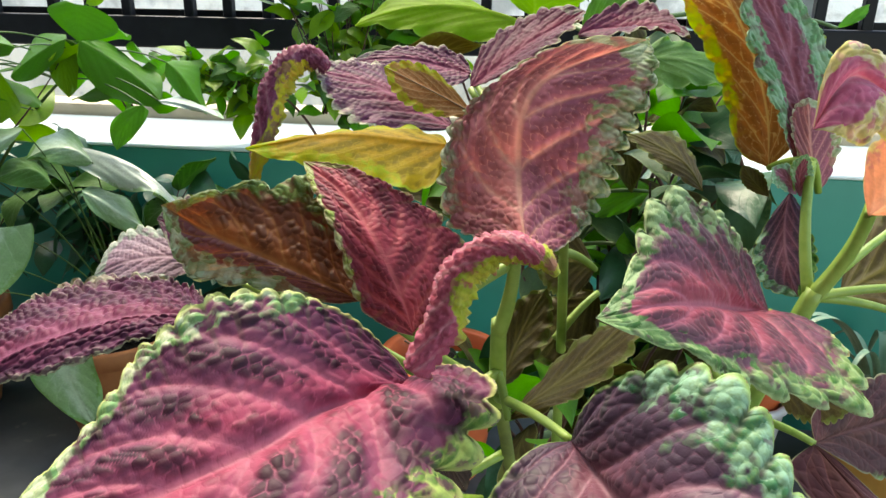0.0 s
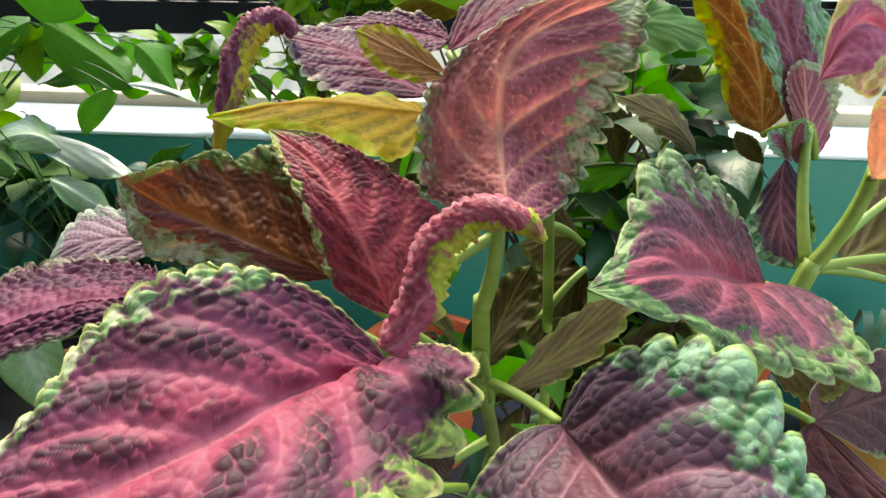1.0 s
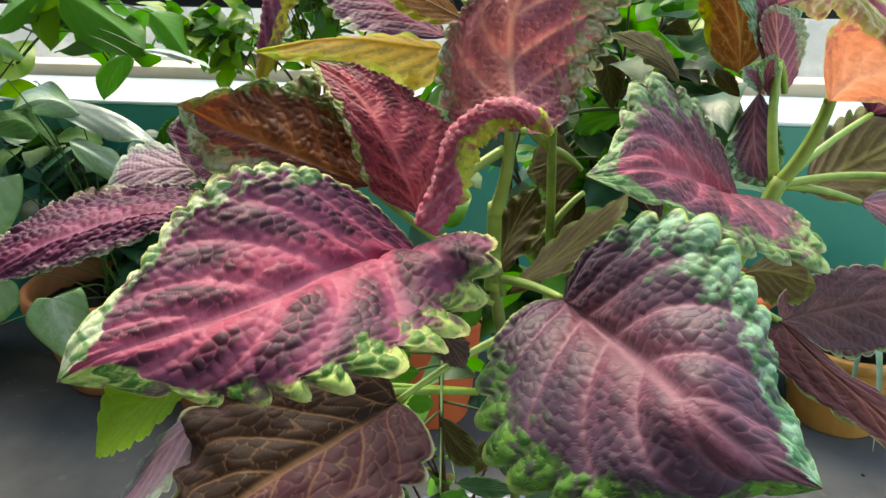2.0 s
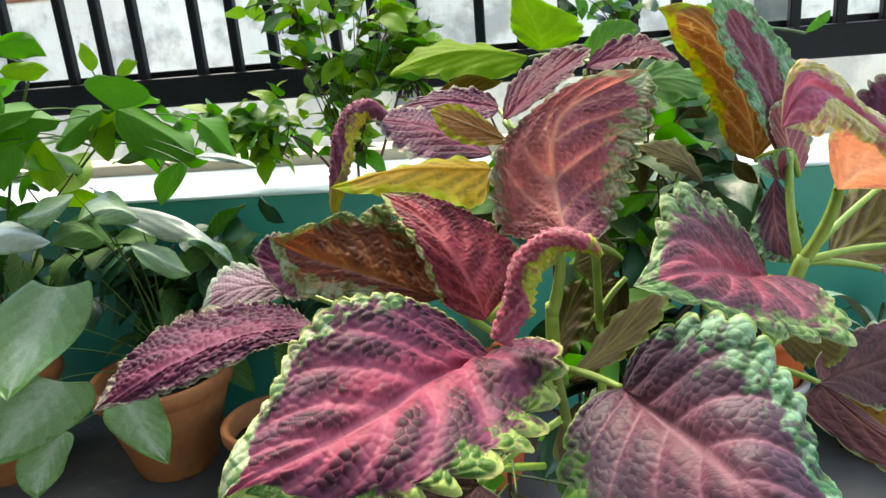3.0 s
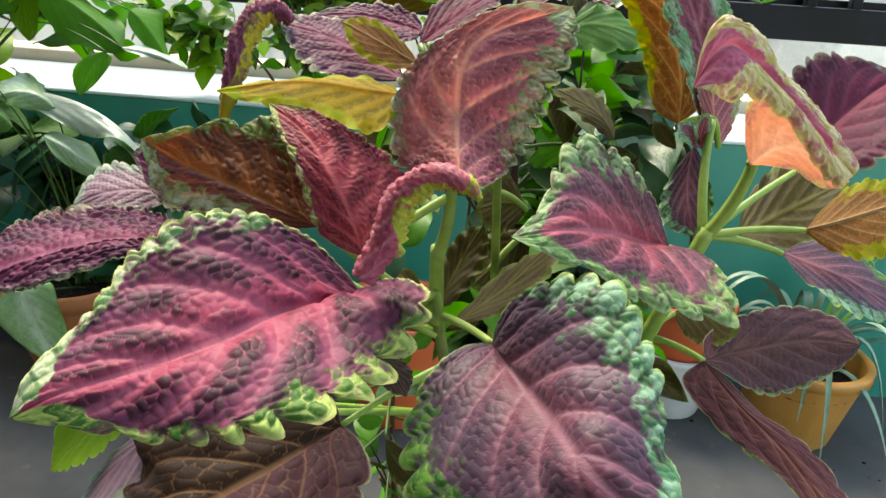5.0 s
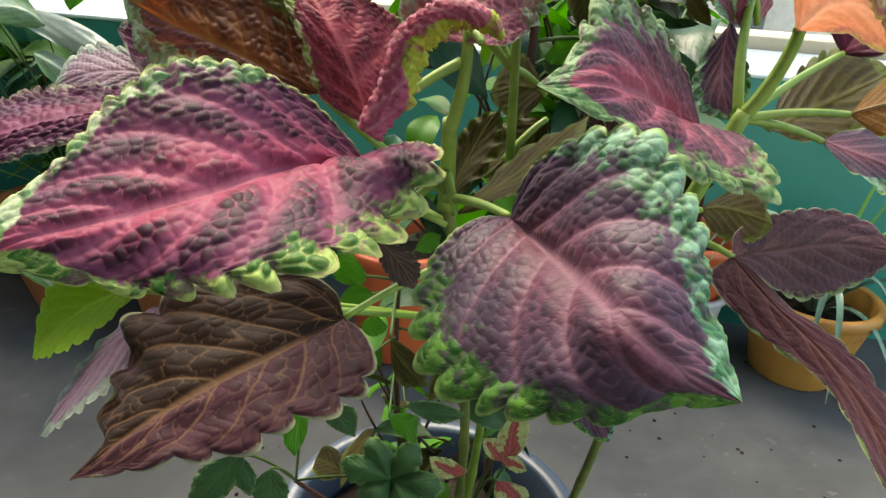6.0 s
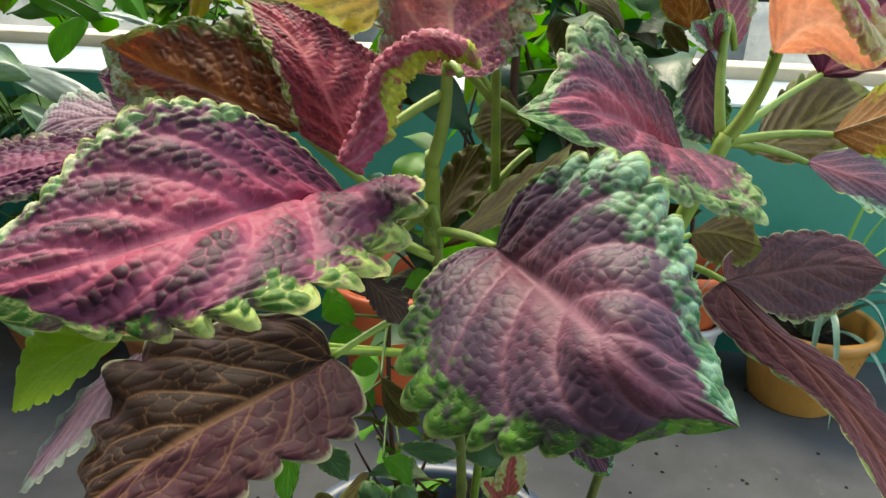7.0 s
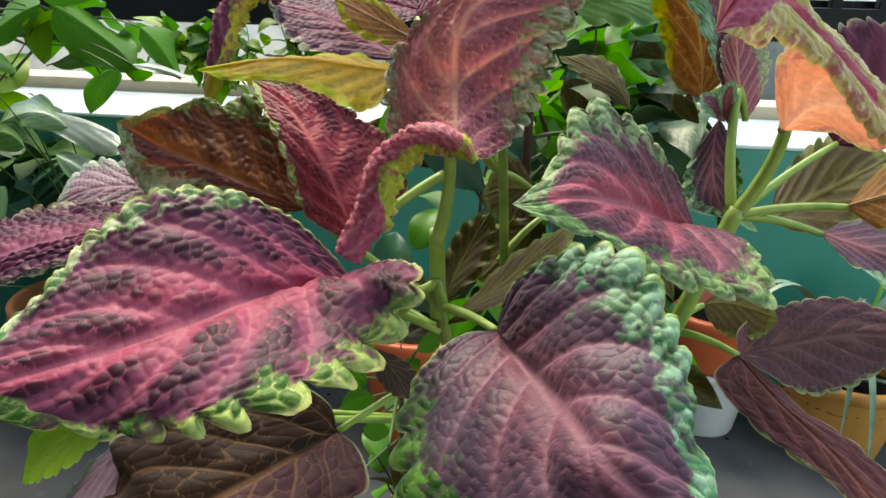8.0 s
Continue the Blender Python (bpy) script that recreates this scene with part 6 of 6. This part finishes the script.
toothed_leaf(mint, "mint", "top", (-0.035, 0.295, 0.346), (-0.024, 0.278, 0.349), (-0.016, 0.283, 0.330), (0.010, 0.005, 0.000), (-0.006, -0.002, -0.011), 0.45, 0.05, 0.05)
toothed_leaf(mint, "mint", "top", (-0.035, 0.295, 0.346), (-0.017, 0.283, 0.357), (-0.001, 0.293, 0.346), (0.004, 0.007, 0.005), (0.003, -0.001, -0.012), 0.45, 0.05, 0.05)
toothed_leaf(mint, "mint", "top", (-0.035, 0.295, 0.346), (-0.026, 0.288, 0.369), (-0.020, 0.303, 0.371), (-0.006, 0.006, 0.004), (0.009, 0.003, -0.005), 0.45, 0.05, 0.05)
toothed_leaf(mint, "mint", "top", (-0.035, 0.295, 0.346), (-0.041, 0.287, 0.370), (-0.051, 0.301, 0.372), (-0.009, 0.002, -0.004), (0.004, 0.007, 0.004), 0.45, 0.05, 0.05)
toothed_leaf(mint, "mint", "top", (-0.117, 0.269, 0.376), (-0.124, 0.265, 0.369), (-0.144, 0.251, 0.345), (0.002, -0.006, -0.011), (-0.017, -0.003, -0.002), 0.40, 0.05, 0.05)
toothed_leaf(mint, "mint", "top", (-0.124, 0.270, 0.378), (-0.118, 0.267, 0.371), (-0.111, 0.259, 0.354), (0.009, -0.001, -0.005), (-0.006, -0.003, -0.006), 0.40, 0.05, 0.05)
toothed_leaf(mint, "mint", "top", (-0.101, 0.268, 0.369), (-0.098, 0.263, 0.360), (-0.100, 0.254, 0.343), (0.010, -0.001, -0.003), (-0.011, -0.003, -0.005), 0.40, 0.05, 0.05)
toothed_leaf(mint, "leafy", "bot", (-0.086, 0.287, 0.405), (-0.091, 0.282, 0.396), (-0.088, 0.272, 0.376), (-0.008, -0.004, -0.006), (0.006, -0.002, -0.005), 0.40, 0.05, 0.05)
toothed_leaf(mint, "leafy", "bot", (-0.039, 0.304, 0.387), (-0.031, 0.304, 0.386), (-0.021, 0.299, 0.373), (0.000, -0.003, -0.007), (0.007, 0.003, 0.004), 0.40, 0.05, 0.05)
toothed_leaf(mint, "mint", "top", (-0.030, 0.308, 0.393), (-0.021, 0.307, 0.390), (0.007, 0.310, 0.391), (0.005, 0.003, 0.006), (0.010, -0.002, -0.006), 0.40, 0.05, 0.05)
toothed_leaf(mint, "mint", "top", (-0.076, 0.286, 0.403), (-0.066, 0.286, 0.400), (-0.055, 0.281, 0.388), (0.009, 0.003, 0.004), (-0.001, -0.003, -0.007), 0.40, 0.05, 0.05)
toothed_leaf(mint, "leafy", "bot", (-0.082, 0.337, 0.460), (-0.081, 0.345, 0.476), (-0.063, 0.341, 0.464), (0.014, -0.004, -0.010), (-0.001, 0.004, 0.007), 0.40, 0.05, 0.05)
toothed_leaf(mint, "leafy", "bot", (-0.077, 0.330, 0.445), (-0.072, 0.334, 0.451), (-0.056, 0.335, 0.452), (0.009, -0.001, -0.003), (0.001, 0.004, 0.007), 0.40, 0.05, 0.05)
toothed_leaf(mint, "leafy", "bot", (-0.062, 0.326, 0.434), (-0.054, 0.328, 0.437), (-0.046, 0.328, 0.435), (0.003, -0.003, -0.006), (0.000, 0.002, 0.005), 0.40, 0.05, 0.05)
toothed_leaf(mint, "leafy", "bot", (-0.034, 0.350, 0.478), (-0.029, 0.352, 0.481), (-0.020, 0.356, 0.487), (0.006, -0.001, -0.003), (-0.000, 0.003, 0.006), 0.40, 0.05, 0.05)
toothed_leaf(mint, "leafy", "bot", (-0.050, 0.367, 0.448), (-0.044, 0.371, 0.453), (-0.035, 0.374, 0.459), (0.006, -0.000, -0.001), (-0.000, 0.003, 0.006), 0.40, 0.05, 0.05)
toothed_leaf(mint, "olivey", "bot", (-0.036, 0.275, 0.462), (-0.034, 0.270, 0.452), (-0.014, 0.266, 0.441), (0.001, -0.005, -0.011), (0.013, -0.000, -0.003), 0.40, 0.05, 0.05)
toothed_leaf(mint, "duskleaf", "top", (0.064, 0.305, 0.415), (0.078, 0.305, 0.413), (0.091, 0.297, 0.394), (0.014, 0.000, -0.002), (-0.001, -0.006, -0.012), 0.40, 0.05, 0.05)
stems_to(mint, None, 0.0016, mat_twig, (((-0.03, 0.40, 0.21), (-0.03, 0.37, 0.32), (0, 0, 0)), ((-0.05, 0.38, 0.21), (-0.10, 0.31, 0.32), (-0.01, 0, 0)), ((-0.035, 0.41, 0.21), (-0.045, 0.36, 0.45), (-0.01, 0, 0))))
bud = thing("seedling", (0.02, 0.40, 0.215), "small cream and red coleus shoot in the pot", "plant")
toothed_leaf(bud, "bud", "top", (0.036, 0.309, 0.360), (0.035, 0.316, 0.375), (0.039, 0.323, 0.388), (-0.008, -0.000, 0.001), (0.011, 0.003, 0.004), 0.40, 0.05, 0.05)
toothed_leaf(bud, "bud", "top", (0.030, 0.303, 0.349), (0.036, 0.302, 0.348), (0.049, 0.297, 0.335), (0.013, 0.001, -0.001), (-0.003, -0.005, -0.009), 0.40, 0.05, 0.05)
toothed_leaf(bud, "bud", "top", (0.032, 0.308, 0.360), (0.028, 0.309, 0.363), (0.019, 0.313, 0.372), (-0.006, -0.001, -0.000), (0.002, 0.004, 0.007), 0.40, 0.05, 0.05)
toothed_leaf(bud, "bud", "top", (0.032, 0.308, 0.360), (0.039, 0.309, 0.360), (0.048, 0.307, 0.356), (0.002, 0.002, 0.004), (0.003, -0.002, -0.005), 0.40, 0.05, 0.05)
toothed_leaf(bud, "bud", "top", (0.011, 0.303, 0.352), (0.002, 0.301, 0.350), (-0.013, 0.304, 0.360), (-0.007, -0.003, -0.004), (-0.005, 0.003, 0.007), 0.40, 0.05, 0.05)
stems_to(bud, (0.02, 0.40, 0.21), 0.0016)


def bush(plant, spots, kinds, size, seed):
    """Small pointed leaves scattered round spots (centre, radii, count), each on a short twig."""
    rng = random.Random(seed)
    shapes = []
    for k, kind in enumerate(kinds):
        for bow in (0.1, 0.3):
            me = leaf_mesh("leaf", (0, 0, 0), (0, size * 0.5, size * bow), (0, size, 0), (size * 0.27, size * 0.03, size * 0.06), (-size * 0.27, size * 0.03, size * 0.06), 0.36, 0.06, 0.06, teeth=3, scallop=0.0, pucker=0.006, ruffle=0.025, nu=14, nv=4, tipping=1.1, seed=k)
            me.materials.append(LEAF[kind])
            me.materials.append(LEAF[OTHER[kind]])
            shapes.append(me)
    for (cx, cy, cz), (rx, ry, rz), count in spots:
        twigs = []
        for k in range(max(2, count // 6)):
            a = Vector((cx + rng.uniform(-1, 1) * rx * 0.3, cy + rng.uniform(-1, 1) * ry * 0.3, cz - rz))
            b = Vector((cx + rng.uniform(-1, 1) * rx, cy + rng.uniform(-1, 1) * ry, cz + rng.uniform(0.1, 1) * rz))
            pts = arc(a, b, (rng.uniform(-0.03, 0.03), 0, rng.uniform(0, 0.03)), 8)
            stalk(plant, pts, 0.0016, 0.0007, mat_twig, "twig", segs=5)
            twigs.append(pts)
        for k in range(count):
            p = rng.choice(rng.choice(twigs)) if k % 3 else Vector((cx + rng.gauss(0, 0.5) * rx, cy + rng.gauss(0, 0.5) * ry, cz + rng.gauss(0, 0.5) * rz))
            ob = under(new("leaf", rng.choice(shapes)), plant)
            s = rng.uniform(0.65, 1.25)
            ob.matrix_basis = pose(p.x, p.y, p.z, rng.uniform(-65, 45), rng.uniform(-50, 50), rng.uniform(0, 360)) @ Matrix.Diagonal((s, s, s, 1))


jasmine = thing("leafy_bush", (-0.36, 1.22, LEDGE_Z), "bush of small fresh green leaves growing over the parapet", "bush")
bush(jasmine, (((-0.36, 1.22, 0.67), (0.10, 0.06, 0.15), 150), ((-0.50, 1.20, 0.57), (0.11, 0.05, 0.05), 70), ((-0.245, 1.24, 0.68), (0.09, 0.05, 0.07), 110), ((-0.445, 1.22, 0.79), (0.08, 0.05, 0.05), 34), ((-0.60, 1.20, 0.585), (0.11, 0.04, 0.035), 40)), ("leafy", "limey", "limey", "deep"), 0.056, 5)
for a, b in (((-0.36, 1.24, 0.463), (-0.36, 1.22, 0.60)), ((-0.40, 1.24, 0.463), (-0.47, 1.20, 0.56)), ((-0.33, 1.25, 0.463), (-0.25, 1.24, 0.66))):
    stalk(jasmine, arc(a, b, (0.01, 0, 0.02)), 0.003, 0.0018, mat_twig, "branch", segs=7)
shrub = thing("leafy_bush", (0.20, 1.30, LEDGE_Z), "leafy green shrub behind the coleus on the parapet", "bush")
bush(shrub, (((0.13, 1.28, 0.74), (0.12, 0.05, 0.05), 34), ((0.17, 0.95, 0.60), (0.07, 0.06, 0.12), 40), ((0.06, 0.95, 0.48), (0.09, 0.06, 0.12), 36)), ("leafy", "bluish", "bluish"), 0.05, 9)
bush(ficus, (((0.067, 0.755, 0.595), (0.07, 0.05, 0.06), 30), ((0.134, 0.758, 0.585), (0.07, 0.05, 0.06), 30), ((0.104, 0.706, 0.539), (0.07, 0.05, 0.06), 30), ((0.041, 0.602, 0.565), (0.07, 0.05, 0.06), 30)), ("leafy", "leafy", "bluish", "limey"), 0.058, 41)
stalk(shrub, arc((0.19, 1.30, 0.463), (0.14, 1.28, 0.72)), 0.003, 0.0018, mat_twig, "branch", segs=7)

bush(green_coleus, (((0.03, 0.46, 0.58), (0.10, 0.05, 0.10), 60), ((0.02, 0.43, 0.46), (0.10, 0.05, 0.08), 60), ((0.10, 0.44, 0.50), (0.06, 0.05, 0.10), 40), ((0.07, 0.47, 0.63), (0.07, 0.05, 0.05), 26)), ("leafy", "bluish", "olive", "mint"), 0.055, 31)
bush(coleus, (((0.005, 0.335, 0.52), (0.03, 0.02, 0.06), 12), ((0.055, 0.36, 0.52), (0.03, 0.02, 0.06), 10)), ("olive", "leafy"), 0.05, 35)
bush(mint, (((-0.02, 0.40, 0.32), (0.10, 0.05, 0.07), 40),), ("mint", "mint", "olive", "leafy"), 0.04, 33)
bush(climber, (((-0.84, 0.99, 0.60), (0.16, 0.05, 0.10), 16), ((-0.62, 1.02, 0.60), (0.08, 0.05, 0.06), 10)), ("leafy", "deep", "leafy", "limey"), 0.095, 27)
bush(syngonium, (((-0.72, 1.09, 0.36), (0.20, 0.03, 0.10), 60), ((-0.98, 1.03, 0.38), (0.12, 0.05, 0.12), 30), ((-0.66, 1.08, 0.25), (0.14, 0.03, 0.08), 40), ((-0.47, 1.10, 0.27), (0.09, 0.03, 0.07), 24)), ("bluish", "bluish", "deep"), 0.10, 23)


def strap(plant, foot, tip, rise, width, seed=0):
    """A long arching strap leaf, creased down its middle."""
    bm = bmesh.new()
    pts = arc(foot, tip, (0, 0, rise), 22)
    rows = []
    for i, p in enumerate(pts):
        d = (pts[min(i + 1, 22)] - pts[max(i - 1, 0)]).normalized()
        side = d.cross(Vector((0, 0, 1)))
        side = side.normalized() if side.length > 1e-4 else Vector((1, 0, 0))
        up = side.cross(d)
        w = width * min(1, 0.5 + i / 8) * (1 - (i / 22) ** 3) + 0.0004
        rows.append([bm.verts.new(p + side * w * s + up * abs(s) * w * 0.5 - up * t) for t in (0, 0.0006) for s in (-1, 0, 1)])
    for a, b in zip(rows, rows[1:]):
        for k in (0, 1):
            bm.faces.new((a[k], a[k + 1], b[k + 1], b[k]))
            bm.faces.new((a[k + 4], a[k + 3], b[k + 3], b[k + 4]))
    return smooth(part("leaf", bm, mat_strap, plant))


mat_strap = plain("strap_leaf", (0.10, 0.20, 0.12), (0.22, 0.34, 0.24), 60, 0.4, 0.5, 0.1, 0.0005)
mat_blade = plain("fresh_blade", (0.14, 0.34, 0.05), (0.20, 0.42, 0.08), 60, 0.4, 0.5, 0.1, 0.0005)
spider = thing("spider_plant", (0.54, 1.035, 0.115), "spider plant with arching grey-green strap leaves", "plant")
rng = random.Random(3)
for k in range(20):
    a = 2 * math.pi * (k + rng.uniform(-0.3, 0.3)) / 20
    out = rng.uniform(0.12, 0.22)
    strap(spider, (0.54 + 0.01 * math.cos(a), 1.035 + 0.01 * math.sin(a), 0.112), (0.54 + out * math.cos(a), 1.035 + 0.75 * out * math.sin(a) - 0.03, rng.uniform(0.04, 0.22)), rng.uniform(0.10, 0.26), rng.uniform(0.0045, 0.008))
for k, x in enumerate((0.575, 0.605, 0.63)):
    strap(spider, (0.55, 1.04, 0.112), (x, 1.01, 0.40 - 0.05 * k), 0.05, 0.007).data.materials[0] = mat_blade


# ---- crumbs of soil and grit on the floor ----
rng = random.Random(17)
grit = bmesh.new()
for k in range(170):
    x, y = rng.gauss(0.30, 0.40), rng.uniform(0.45, 1.15)
    r = rng.uniform(0.0012, 0.0042)
    ring = [grit.verts.new((x + r * rng.uniform(0.7, 1.3) * math.cos(a), y + r * rng.uniform(0.7, 1.3) * math.sin(a), 0.0)) for a in (0, 1.3, 2.5, 3.8, 5.1)]
    top = grit.verts.new((x, y, r * rng.uniform(0.5, 1.0)))
    for a, b in zip(ring, ring[1:] + ring[:1]):
        grit.faces.new((a, b, top))
tagged(part("grit", grit, mat_soil), "dark crumbs of soil scattered over the cement floor", "dirt", kind="stuff")
